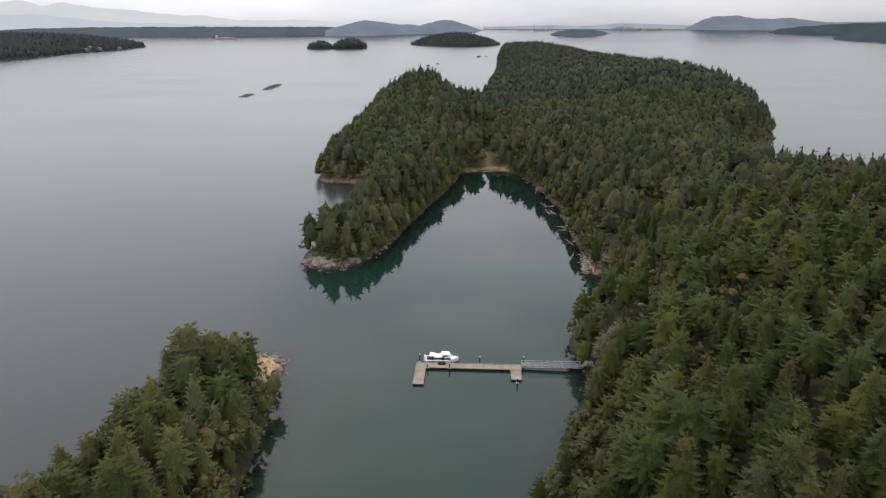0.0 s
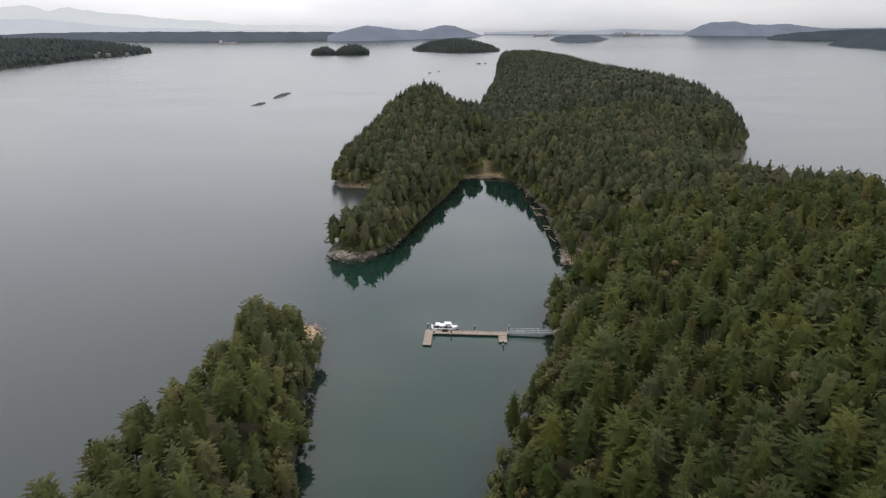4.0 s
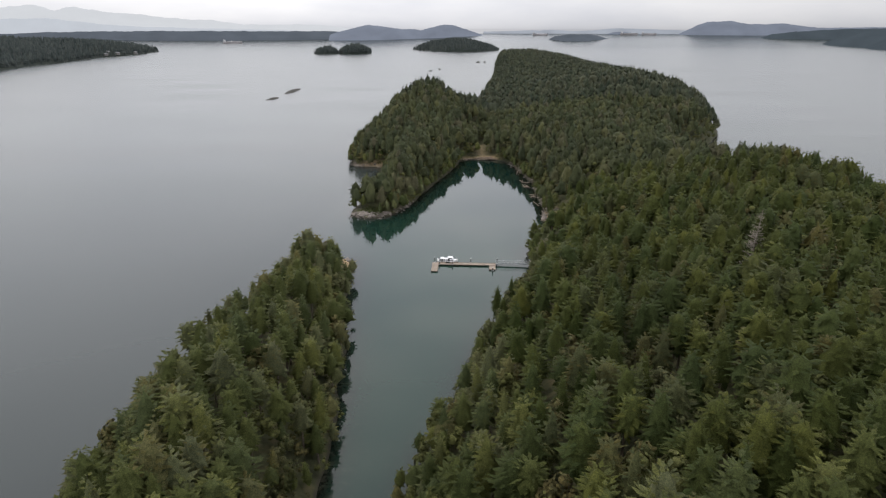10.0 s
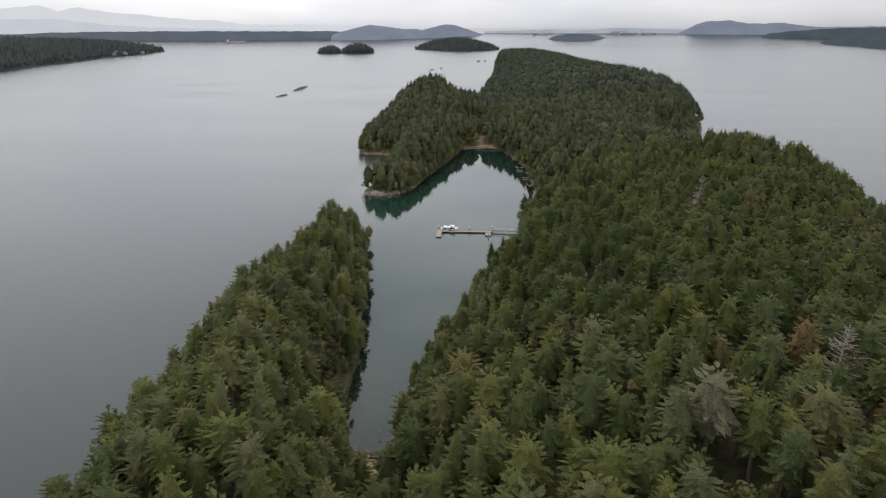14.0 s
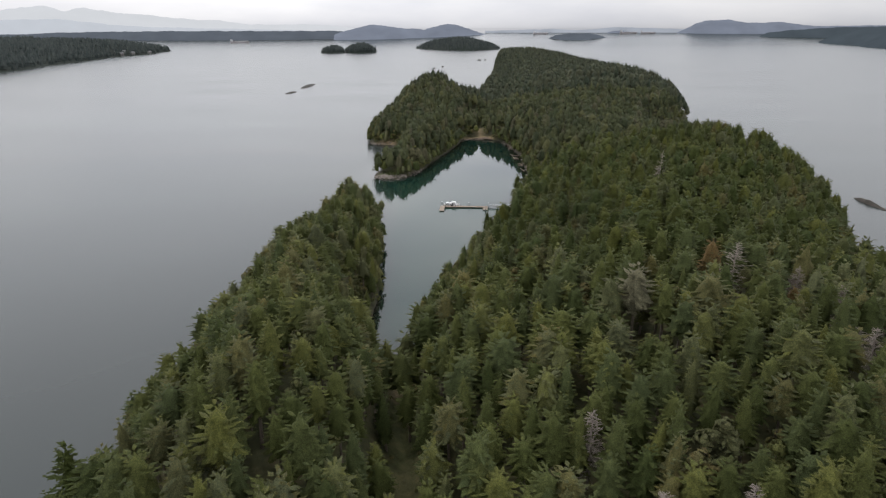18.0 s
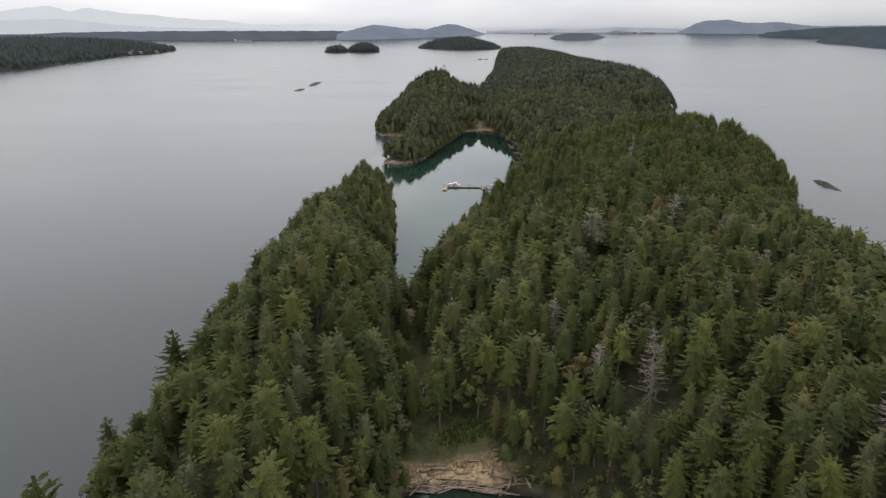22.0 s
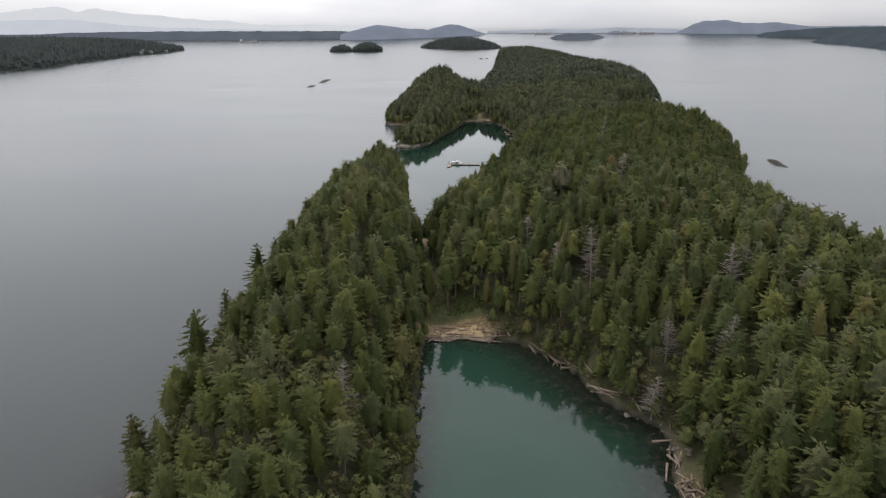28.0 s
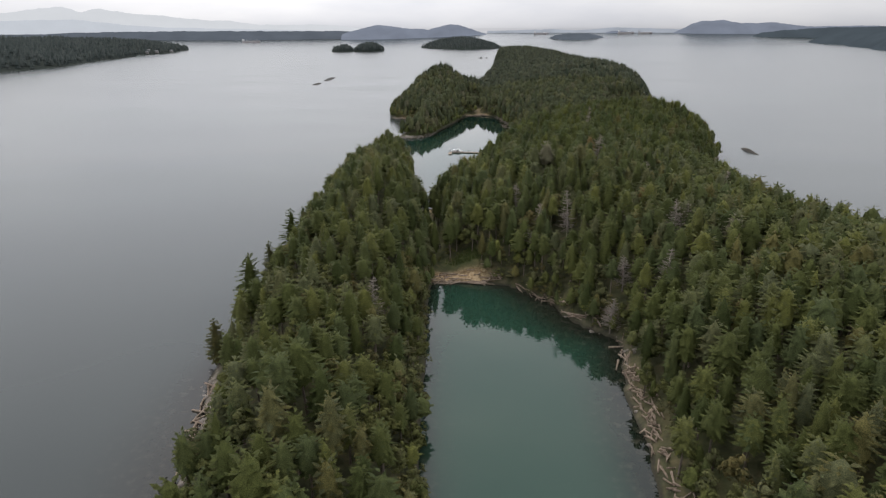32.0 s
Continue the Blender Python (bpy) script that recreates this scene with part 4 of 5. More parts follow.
# ---- far islands and shores ----
def far_land(name, label, ring, height, rise, step, tree_step, seed, mat, tree_size=1.0, jag=0.0, tree_reach=400):
    """A wooded shore across the water: rocky rim, rising ground, conifers."""
    ring = smooth_ring(ring, 30.0)
    thing = empty(name)
    tagged(thing, label, "island")
    x0, y0, x1, y1 = ring[:, 0].min() - step, ring[:, 1].min() - step, ring[:, 0].max() + step, ring[:, 1].max() + step
    X, Y = np.meshgrid(np.arange(x0, x1 + step, step), np.arange(y0, y1 + step, step))
    D = shore_distance(X, Y, ring).reshape(X.shape)

    def high(x, y, d):
        up = 1 - np.exp(-np.maximum(d, 0) / rise)
        return sea_level(y) + np.where(d > 0, 1.5 + height * up * (0.7 + 0.6 * fractal(x / (rise * 2.2), y / (rise * 2.2), seed)) + jag * value_noise(x / 14, y / 14, seed) * up, np.maximum(d * 0.3, -6))
    g = new("ground", grid_mesh("ground", X, Y, high(X, Y, D), mat))
    g.parent = thing
    if tree_step:
        x, y, r = scatter(x0, y0, x1, y1, tree_step, seed)
        d = shore_distance(x, y, ring)
        k = (d > 1.5) & (d < tree_reach)
        x, y, d = x[k], y[k], d[k]
        st = np.stack([x, y, high(x, y, d) - 1.5, tree_size * r.uniform(0.65, 1.15, len(x)), 0 * x, r.uniform(0, 6.3, len(x)), r.random_sample(len(x))], -1)
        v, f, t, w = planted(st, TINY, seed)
        o = new("conifer_cover", mesh_np("conifer_cover", v, f, M_FARLEAF, t, normals=w))
        o.parent = thing
        tagged(o, kind="stuff")
    return thing


def far_ridge(name, label, line, mat, seed, depth=200.0, jag=4.0, foot=None, times=1.0):
    """A long hill across the strait through stations (x, y, height): sloping front, rounded top, back."""
    p = np.array(line, float)
    s = np.concatenate([[0], np.cumsum(np.hypot(np.diff(p[:, 0]), np.diff(p[:, 1])))])
    n = 240
    u = np.linspace(0, s[-1], n)
    x, y, h = (np.interp(u, s, p[:, k]) for k in range(3))
    k = np.hanning(9) / np.hanning(9).sum()
    h = np.convolve(np.pad(h, 4, mode="edge"), k, "valid")
    h = np.maximum(0.5, h + (jag * 2 * (fractal(u / 70, u * 0 + seed, seed) - 0.5) + jag * 0.8 * (value_noise(u / 15, u * 0, seed + 8) - 0.5)) * np.clip(h / 20, 0, 1))
    rows = [(0, 0.0), (0.12, 0.4), (0.35, 0.74), (0.7, 0.95), (1.0, 1.0), (1.5, 0.7), (2.0, 0.0)]
    base = sea_level(y) if foot is None else np.full(n, foot)
    X = np.tile(x, (len(rows), 1))
    Y = np.stack([y + depth * a * 0.5 + (14 * (fractal(u / 90, u * 0 + 2, seed) - 0.5) if a < 1 else 0) for a, _ in rows])
    Z = np.stack([base - 2 + (h + 2) * b for _, b in rows])
    ob = new(name, grid_mesh(name, X, Y, Z, mat))
    # spread sideways
    ob.matrix_world = Matrix.Diagonal((times, 1, 1, 1))
    return tagged(ob, label, "hills", kind="structure")


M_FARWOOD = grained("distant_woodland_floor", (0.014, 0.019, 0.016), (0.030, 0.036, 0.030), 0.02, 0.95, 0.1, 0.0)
# glowing colours, paler with distance, paint the haze over each range
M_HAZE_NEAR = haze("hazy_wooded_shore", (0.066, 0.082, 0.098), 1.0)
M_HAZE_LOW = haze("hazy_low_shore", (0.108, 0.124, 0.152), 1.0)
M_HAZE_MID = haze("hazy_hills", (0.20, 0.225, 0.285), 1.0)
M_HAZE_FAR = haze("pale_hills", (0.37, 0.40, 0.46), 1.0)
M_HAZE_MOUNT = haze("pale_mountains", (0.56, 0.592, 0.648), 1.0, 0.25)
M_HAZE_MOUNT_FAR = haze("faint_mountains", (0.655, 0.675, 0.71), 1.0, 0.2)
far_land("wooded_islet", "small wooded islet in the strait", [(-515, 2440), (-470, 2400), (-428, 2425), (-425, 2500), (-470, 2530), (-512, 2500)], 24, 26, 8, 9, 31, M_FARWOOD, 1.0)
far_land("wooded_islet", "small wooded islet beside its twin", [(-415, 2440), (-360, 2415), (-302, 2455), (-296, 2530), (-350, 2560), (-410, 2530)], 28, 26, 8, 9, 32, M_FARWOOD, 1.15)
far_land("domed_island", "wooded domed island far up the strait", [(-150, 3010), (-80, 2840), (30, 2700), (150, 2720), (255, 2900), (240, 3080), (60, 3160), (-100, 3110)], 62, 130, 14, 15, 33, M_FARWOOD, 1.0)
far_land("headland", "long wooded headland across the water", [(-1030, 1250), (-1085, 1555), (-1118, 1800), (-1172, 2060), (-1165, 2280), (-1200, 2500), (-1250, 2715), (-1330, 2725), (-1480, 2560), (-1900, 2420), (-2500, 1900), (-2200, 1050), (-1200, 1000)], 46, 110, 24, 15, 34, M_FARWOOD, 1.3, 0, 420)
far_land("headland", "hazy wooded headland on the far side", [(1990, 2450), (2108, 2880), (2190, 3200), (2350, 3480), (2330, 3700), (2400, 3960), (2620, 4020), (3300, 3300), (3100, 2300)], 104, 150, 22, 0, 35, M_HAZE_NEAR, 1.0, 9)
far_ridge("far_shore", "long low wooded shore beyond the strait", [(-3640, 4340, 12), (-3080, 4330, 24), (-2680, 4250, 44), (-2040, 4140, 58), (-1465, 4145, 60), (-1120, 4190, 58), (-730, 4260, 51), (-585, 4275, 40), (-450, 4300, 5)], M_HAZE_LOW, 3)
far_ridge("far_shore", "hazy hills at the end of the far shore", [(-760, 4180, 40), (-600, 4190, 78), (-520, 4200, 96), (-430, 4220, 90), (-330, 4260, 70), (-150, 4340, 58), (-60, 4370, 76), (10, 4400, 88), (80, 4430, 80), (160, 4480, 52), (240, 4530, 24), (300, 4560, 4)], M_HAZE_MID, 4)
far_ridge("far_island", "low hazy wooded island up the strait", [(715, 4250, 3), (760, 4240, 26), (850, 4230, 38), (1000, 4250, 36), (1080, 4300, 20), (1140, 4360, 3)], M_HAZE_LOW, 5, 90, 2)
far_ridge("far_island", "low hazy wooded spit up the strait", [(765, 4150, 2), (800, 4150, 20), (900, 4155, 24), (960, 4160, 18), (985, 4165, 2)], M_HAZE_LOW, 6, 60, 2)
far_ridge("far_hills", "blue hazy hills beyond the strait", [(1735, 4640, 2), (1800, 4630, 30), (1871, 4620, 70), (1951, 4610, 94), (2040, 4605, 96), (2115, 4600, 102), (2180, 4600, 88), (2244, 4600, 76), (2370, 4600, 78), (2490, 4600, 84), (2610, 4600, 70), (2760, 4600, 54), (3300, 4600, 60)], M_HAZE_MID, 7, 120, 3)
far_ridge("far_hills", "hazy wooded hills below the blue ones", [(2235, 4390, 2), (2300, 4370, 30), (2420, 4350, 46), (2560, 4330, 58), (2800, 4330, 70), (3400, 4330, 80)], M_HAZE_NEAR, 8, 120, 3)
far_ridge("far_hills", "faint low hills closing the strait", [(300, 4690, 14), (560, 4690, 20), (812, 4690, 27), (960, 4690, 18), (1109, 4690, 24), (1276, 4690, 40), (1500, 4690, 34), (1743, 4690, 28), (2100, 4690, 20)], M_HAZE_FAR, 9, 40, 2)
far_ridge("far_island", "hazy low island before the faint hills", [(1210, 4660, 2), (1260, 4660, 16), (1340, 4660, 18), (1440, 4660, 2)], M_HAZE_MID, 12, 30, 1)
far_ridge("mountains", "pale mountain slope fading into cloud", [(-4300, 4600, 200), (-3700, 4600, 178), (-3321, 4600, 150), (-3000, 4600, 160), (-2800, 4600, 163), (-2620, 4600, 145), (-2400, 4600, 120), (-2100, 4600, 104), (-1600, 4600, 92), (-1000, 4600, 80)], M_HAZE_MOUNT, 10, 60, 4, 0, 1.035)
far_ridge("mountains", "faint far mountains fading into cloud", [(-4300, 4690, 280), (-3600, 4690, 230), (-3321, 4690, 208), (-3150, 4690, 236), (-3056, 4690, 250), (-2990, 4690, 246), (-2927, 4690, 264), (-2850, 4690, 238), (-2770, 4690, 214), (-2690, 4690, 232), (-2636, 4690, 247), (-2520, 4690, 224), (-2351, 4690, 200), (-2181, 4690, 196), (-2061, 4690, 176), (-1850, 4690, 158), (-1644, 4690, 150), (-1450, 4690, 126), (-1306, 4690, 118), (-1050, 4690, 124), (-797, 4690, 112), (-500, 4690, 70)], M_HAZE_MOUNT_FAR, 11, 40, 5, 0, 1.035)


# ---- rocks along the shore ----
def rock_shape(rng, flat=0.6):
    bm = bmesh.new()
    bmesh.ops.create_icosphere(bm, subdivisions=1, radius=1.0)
    for v in bm.verts:
        v.co *= rng.uniform(0.5, 1.25)
        v.co.z *= flat
    bm.verts.index_update()
    out = np.array([v.co[:] for v in bm.verts], np.float32), np.array([[v.index for v in f.verts] for f in bm.faces], np.int32)
    bm.free()
    return out


def shore_rocks(count, seed):
    r = np.random.RandomState(seed)
    k = r.randint(0, len(COAST), count * 6)
    p = COAST[k] + r.normal(0, 2.0, (len(k), 2))
    dens = sampled(ROCKY, p[:, 0], p[:, 1])
    d = sampled(GD, p[:, 0], p[:, 1])
    keep = (r.random_sample(len(k)) < dens * 0.9) & (d > -2.2) & (d < 3.0) & (p[:, 1] < 420) & ~((np.abs(p[:, 0]) < 16) & (np.abs(p[:, 1] + 130) < 8))
    p = p[keep][:count]
    n = len(p)
    st = np.stack([p[:, 0], p[:, 1], np.maximum(sampled(GZ, p[:, 0], p[:, 1]), -0.3), 0.3 + 0.8 * r.random_sample(n) ** 2.5, 0 * p[:, 0], r.uniform(0, 6.3, n), r.random_sample(n)], -1)
    rr = random.Random(seed)
    v, f, t, w = planted(st, [rock_shape(rr) for _ in range(8)], seed)
    ob = new("shore_rocks", mesh_np("shore_rocks", v, f, M_ROCK))
    return tagged(ob, "tan and grey boulders along the waterline", "rocks", kind="stuff")


shore_rocks(2000, 51)


def reef(label, x, y, length, width, turn, height, seed):
    """A low weedy ledge that just breaks the surface."""
    n_r, n_a = 10, 40
    A, U = np.meshgrid(np.linspace(0, 2 * np.pi, n_a, endpoint=False), np.linspace(0, 1, n_r))
    wob = 0.7 + 0.6 * fractal(np.cos(A) * 1.6 + seed, np.sin(A) * 1.6, seed)
    ex, ey = U * wob * length / 2 * np.cos(A), U * wob * width / 2 * np.sin(A)
    Z = height * (1 - U ** 2) * (0.25 + 1.2 * fractal(ex / 5 + seed, ey / 3, seed + 1)) - 0.6 * U
    i = np.arange(n_r * n_a).reshape(n_r, n_a)
    q = np.stack([i[:-1, :], np.roll(i[:-1, :], -1, 1), np.roll(i[1:, :], -1, 1), i[1:, :]], -1).reshape(-1, 4)
    ob = new("reef", mesh_np("reef", np.stack([ex, ey, Z], -1).reshape(-1, 3), q, M_REEF))
    ob.matrix_world = pose(x, y, 0, 0, 0, turn)
    return tagged(ob, label, "reef", "reefs awash")


M_REEF = grained("weedy_ledge", (0.014, 0.013, 0.010), (0.10, 0.090, 0.075), 0.25, 0.8, 0.3, 0.6, 0.3)
reef("small dark reef awash in the strait", -243, 780, 44, 10, 80, 2.4, 2)
reef("long dark reef awash in the strait", -240.5, 890, 98, 13, 88, 3.0, 3)
reef("narrow weedy reef off the east shore", 238.5, 141, 33, 4.0, 92, 2.8, 4)
reef("tiny rock awash far up the strait", -31, 1400, 18, 7, 60, 2.5, 5)
reef("tiny rock awash far up the strait", -10, 1455, 14, 7, 80, 3.5, 6)
reef("tiny rock awash far up the strait", 103, 1800, 18, 6, 10, 3.0, 7)
reef("tiny rock awash far up the strait", 124, 1810, 16, 7, 70, 4.0, 8)
reef("bare rock far up the strait", -305, 4330, 40, 30, 0, 14, 9)


# ---- boulders on the bare points, and a puddle in the lane ----
def boulder_mesh(rng):
    bm = bmesh.new()
    bmesh.ops.create_icosphere(bm, subdivisions=2, radius=1.0)
    cuts = [(Vector((rng.gauss(0, 1), rng.gauss(0, 1), rng.gauss(0.2, 0.7))).normalized(), rng.uniform(0.5, 0.85)) for _ in range(7)]
    for v in bm.verts:
        for n, d in cuts:
            v.co -= n * max(0.0, v.co.dot(n) - d)
        v.co *= rng.uniform(0.93, 1.07)
        v.co.z *= 0.7
    me = bpy.data.meshes.new("boulder")
    bm.to_mesh(me)
    bm.free()
    me.materials.append(M_ROCK)
    return me


def beach_grass(name, label, x0, y0, x1, y1, field, count, tall, mat, seed):
    """Tussocks of dry or green grass, three blades to a tuft, where a field of the ground is strong."""
    r = np.random.RandomState(seed)
    x, y = r.uniform(x0, x1, count), r.uniform(y0, y1, count)
    k = (sampled(field, x, y) > 0.35 + 0.3 * r.random_sample(count)) & (sampled(GD, x, y) > 2.2)
    x, y = x[k], y[k]
    z = sampled(GZ, x, y)
    V, F = [], []
    for px, py, pz in zip(x, y, z):
        for _ in range(3):
            a, h = r.uniform(0, 6.283), tall * r.uniform(0.6, 1.3)
            c, q = math.cos(a) * 0.16, math.sin(a) * 0.16
            n = len(V)
            V += [(px - c, py - q, pz - 0.1), (px + c, py + q, pz - 0.1), (px + r.normal(0, 0.22), py + r.normal(0, 0.22), pz + h)]
            F.append((n, n + 1, n + 2))
    ob = new(name, mesh_np(name, V, F, mat))
    return tagged(ob, label, "grass", kind="stuff")


M_STRAW = grained("dry_grass", (0.20, 0.135, 0.07), (0.46, 0.34, 0.20), 0.8, 0.9, 0.15, 0.0)
M_GRASS = grained("green_grass", (0.040, 0.058, 0.015), (0.095, 0.115, 0.034), 0.6, 0.9, 0.15, 0.0)
beach_grass("dry_grass", "tussocks of dry straw-coloured grass behind the lagoon beach", -16, -136, 14, -122, STRAW, 2600, 0.55, M_STRAW, 71)
beach_grass("green_grass", "lush green grass and ferns above the lagoon beach", -16, -128, 16, -110, TURF, 3000, 0.8, M_GRASS, 72)
beach_grass("meadow_grass", "mown green meadow grass among the trees", 66, 208, 92, 244, TURF, 1500, 0.3, M_GRASS, 73)
beach_grass("point_grass", "brown-green grass on the bay's bare point", -54, 196, -26, 224, TURF, 1500, 0.6, M_GRASS, 74)

rng_rock = random.Random(61)
BOULDERS = [boulder_mesh(rng_rock) for _ in range(6)]
for label, a, b, wide, count, low, high in [
        ("angular grey-brown boulder on the bay's bare point", (-49, 209), (-40, 204.5), 1.6, 26, 0.6, 1.7),
        ("angular grey-brown boulder on the bay's bare point", (-40, 204), (-29, 210), 1.3, 24, 0.6, 1.6),
        ("tan boulder along the bay's wooded bank", (-27, 213), (-18, 236), 0.9, 12, 0.6, 1.3),
        ("tan boulder at the rocky corner of the bay", (51, 202), (57, 200), 1.6, 14, 0.7, 1.8),
        ("grey boulder on the bare head of the strip", (-46, 142), (-39.5, 138), 1.2, 12, 0.5, 1.2)]:
    for k in range(count):
        u = rng_rock.random()
        x, y = a[0] + (b[0] - a[0]) * u + rng_rock.gauss(0, wide), a[1] + (b[1] - a[1]) * u + rng_rock.gauss(0, wide)
        size = rng_rock.uniform(low, high)
        ob = new("boulder", BOULDERS[rng_rock.randrange(6)])
        ob.matrix_world = pose(x, y, max(-0.2, float(sampled(GZ, x, y))) + 0.1 * size, rng_rock.uniform(-15, 15), rng_rock.uniform(-15, 15), rng_rock.uniform(0, 360)) @ Matrix.Diagonal((size * rng_rock.uniform(0.9, 1.5), size, size * rng_rock.uniform(0.7, 1.1), 1))
        tagged(ob, label, "boulder", "boulders on the points")

ang = np.linspace(0, 2 * np.pi, 28, endpoint=False)
px, py = -10.2 + 0.85 * np.cos(ang) * (1 + 0.25 * np.sin(3 * ang)), -99.0 + 3.2 * np.sin(ang) * (1 + 0.15 * np.sin(2 * ang + 1))
pz = float(sampled(GZ, px, py).mean()) + 0.12
rim = [(x, y, pz) for x, y in zip(px, py)]
skirt = [(-10.2 + 1.15 * (x + 10.2), -99 + 1.1 * (y + 99), pz - 0.7) for x, y, _ in rim]
M_PUDDLE = grained("muddy_puddle", (0.030, 0.026, 0.019), (0.050, 0.044, 0.033), 0.8, 0.04, 0.5, 0.0)
puddle = new("puddle", mesh_np("puddle", [(-10.2, -99.0, pz)] + rim + skirt, [(0, 1 + k, 1 + (k + 1) % 28) for k in range(28)] + [t for k in range(28) for t in ((1 + k, 29 + k, 29 + (k + 1) % 28), (1 + k, 29 + (k + 1) % 28, 1 + (k + 1) % 28))], M_PUDDLE))
tagged(puddle, "long muddy puddle lying in the grassy lane", "puddle")


# ---- driftwood logs ----
def log_mesh(rng, root=False):
    s = Shape()
    n, seg = 5, 7
    L = 8.0
    bend = rng.uniform(-0.25, 0.25)
    pts = [np.array((L * (k / n - 0.5), bend * math.sin(math.pi * k / n), 0.0)) for k in range(n + 1)]
    rad = [0.27 - 0.12 * k / n + rng.uniform(-0.02, 0.02) for k in range(n + 1)]
    v, f = [], []
    for p, r in zip(pts, rad):
        v += [p + np.array((0, r * math.cos(6.283 * j / seg), r * math.sin(6.283 * j / seg))) for j in range(seg)]
    for k in range(n):
        for j in range(seg):
            m = (j + 1) % seg
            f += [(k * seg + j, k * seg + m, k * seg + seg + m), (k * seg + j, k * seg + seg + m, k * seg + seg + j)]
    for k in (0, n):
        c = len(v)
        v.append(pts[k])
        f += [(k * seg + j, k * seg + (j + 1) % seg, c) if k else (k * seg + (j + 1) % seg, k * seg + j, c) for j in range(seg)]
    s.add(v, f)
    if root:
        for k in range(6):
            a = 1.05 * k
            s.tube(pts[0], pts[0] + np.array((-0.5, 0.9 * math.cos(a), 0.9 * math.sin(a))), 0.12, 0.04, 4)
    else:
        for k in range(2):
            p = pts[rng.randint(1, n - 1)]
            a = rng.uniform(0, 6.283)
            s.tube(p, p + np.array((0.3, 0.7 * math.cos(a), 0.7 * math.sin(a))), 0.06, 0.02, 4)
    return mesh_np("driftwood_log", *s.arrays(), M_LOG)


rng_log = random.Random(17)
LOGS = [log_mesh(rng_log, k % 4 == 3) for k in range(6)]


def strew(a, b, spread, count, along, seed, label, low=0.35, high=1.1, turn_spread=14.0, z_up=0.15):
    """Logs thrown up between two points of a beach, lying mostly along it."""
    r = random.Random(seed)
    a, b = Vector(a), Vector(b)
    way = math.degrees(math.atan2((b - a).y, (b - a).x))
    for k in range(count):
        p = a.lerp(b, r.random()) + Vector((r.gauss(0, spread), r.gauss(0, spread)))
        z = max(0.05, float(sampled(GZ, p.x, p.y))) + z_up + r.uniform(0, 0.35)
        size = r.uniform(low, high)
        ob = new("driftwood_log", LOGS[r.randrange(6)])
        turn = way + (r.gauss(0, turn_spread) if r.random() < along else r.uniform(0, 180))
        ob.matrix_world = pose(p.x, p.y, z, r.uniform(0, 360), r.gauss(0, 3), turn) @ Matrix.Diagonal((size, r.uniform(0.7, 1.25), r.uniform(0.7, 1.25), 1))
        tagged(ob, label, "log", "driftwood logs")


strew((-14, -132.6), (14, -131.8), 0.8, 46, 0.85, 1, "bleached driftwood log stranded on the lagoon beach")
strew((-10, -129.5), (8, -129.0), 1.2, 14, 0.6, 11, "bleached driftwood log among dry beach grass", 0.3, 0.7)
strew((20, -136.5), (35, -156), 0.9, 26, 0.75, 2, "bleached driftwood log stranded below the trees", 0.3, 0.85)
strew((38, -165), (50, -173), 1.0, 18, 0.7, 3, "bleached driftwood log stranded below the trees", 0.6, 1.4)
strew((48, -178), (46, -196), 1.0, 10, 0.5, 4, "bleached driftwood log on the stony shore")
strew((45.8, -198), (42.0, -262), 1.2, 110, 0.45, 5, "bleached driftwood log heaped on the stony shore", 0.22, 0.62)
strew((-73, -208), (-66, -250), 0.7, 26, 0.7, 6, "bleached driftwood log on the outer beach", 0.35, 1.0)
strew((-25, -33), (-15, -33), 1.0, 14, 0.7, 7, "driftwood log at the head of the inlet", 0.3, 0.7)
strew((14, 357), (40, 355), 0.9, 30, 0.8, 8, "driftwood log on the beach at the head of the bay", 0.4, 1.0)
strew((50, 200), (57, 203), 1.2, 8, 0.4, 9, "driftwood log on the rocky corner of the bay", 0.4, 0.9)
strew((51, 225), (50, 330), 1.0, 18, 0.7, 10, "driftwood log along the bay's rocky shore", 0.4, 0.9)


# ---- the floating dock ----
DOCK = pose(-4.7, 135.9, 0, 0, 0, -3.0)


def dock_float(name, label, x0, y0, x1, y1, panel, along_x=True):
    thing = empty(name, DOCK)
    tagged(thing, label, "dock", "floating docks")
    part("float", box(x0 + 0.1, y0 + 0.1, -0.35, x1 - 0.1, y1 - 0.1, 0.32, 0.03), M_DARK, thing, "dark floats under the deck")
    n = max(1, round((x1 - x0 if along_x else y1 - y0) / panel))
    for k in range(n):
        if along_x:
            a, b = x0 + (x1 - x0) * k / n, x0 + (x1 - x0) * (k + 1) / n
            bm = box(a + 0.03, y0, 0.32, b - 0.03, y1, 0.5, 0.02)
        else:
            a, b = y0 + (y1 - y0) * k / n, y0 + (y1 - y0) * (k + 1) / n
            bm = box(x0, a + 0.03, 0.32, x1, b - 0.03, 0.5, 0.02)
        part("deck_panel", bm, M_CONCRETE, thing)
    if along_x:
        rails = [(x0, y0 - 0.12, x1, y0 + 0.02), (x0, y1 - 0.02, x1, y1 + 0.12)]
    else:
        rails = [(x0 - 0.12, y0, x0 + 0.02, y1), (x1 - 0.02, y0, x1 + 0.12, y1)]
    for a, b, c, d in rails:
        part("bull_rail", box(a, b, 0.40, c, d, 0.62, 0.02), M_CONCRETE, thing, "timber rail along the deck's edge")
    return thing


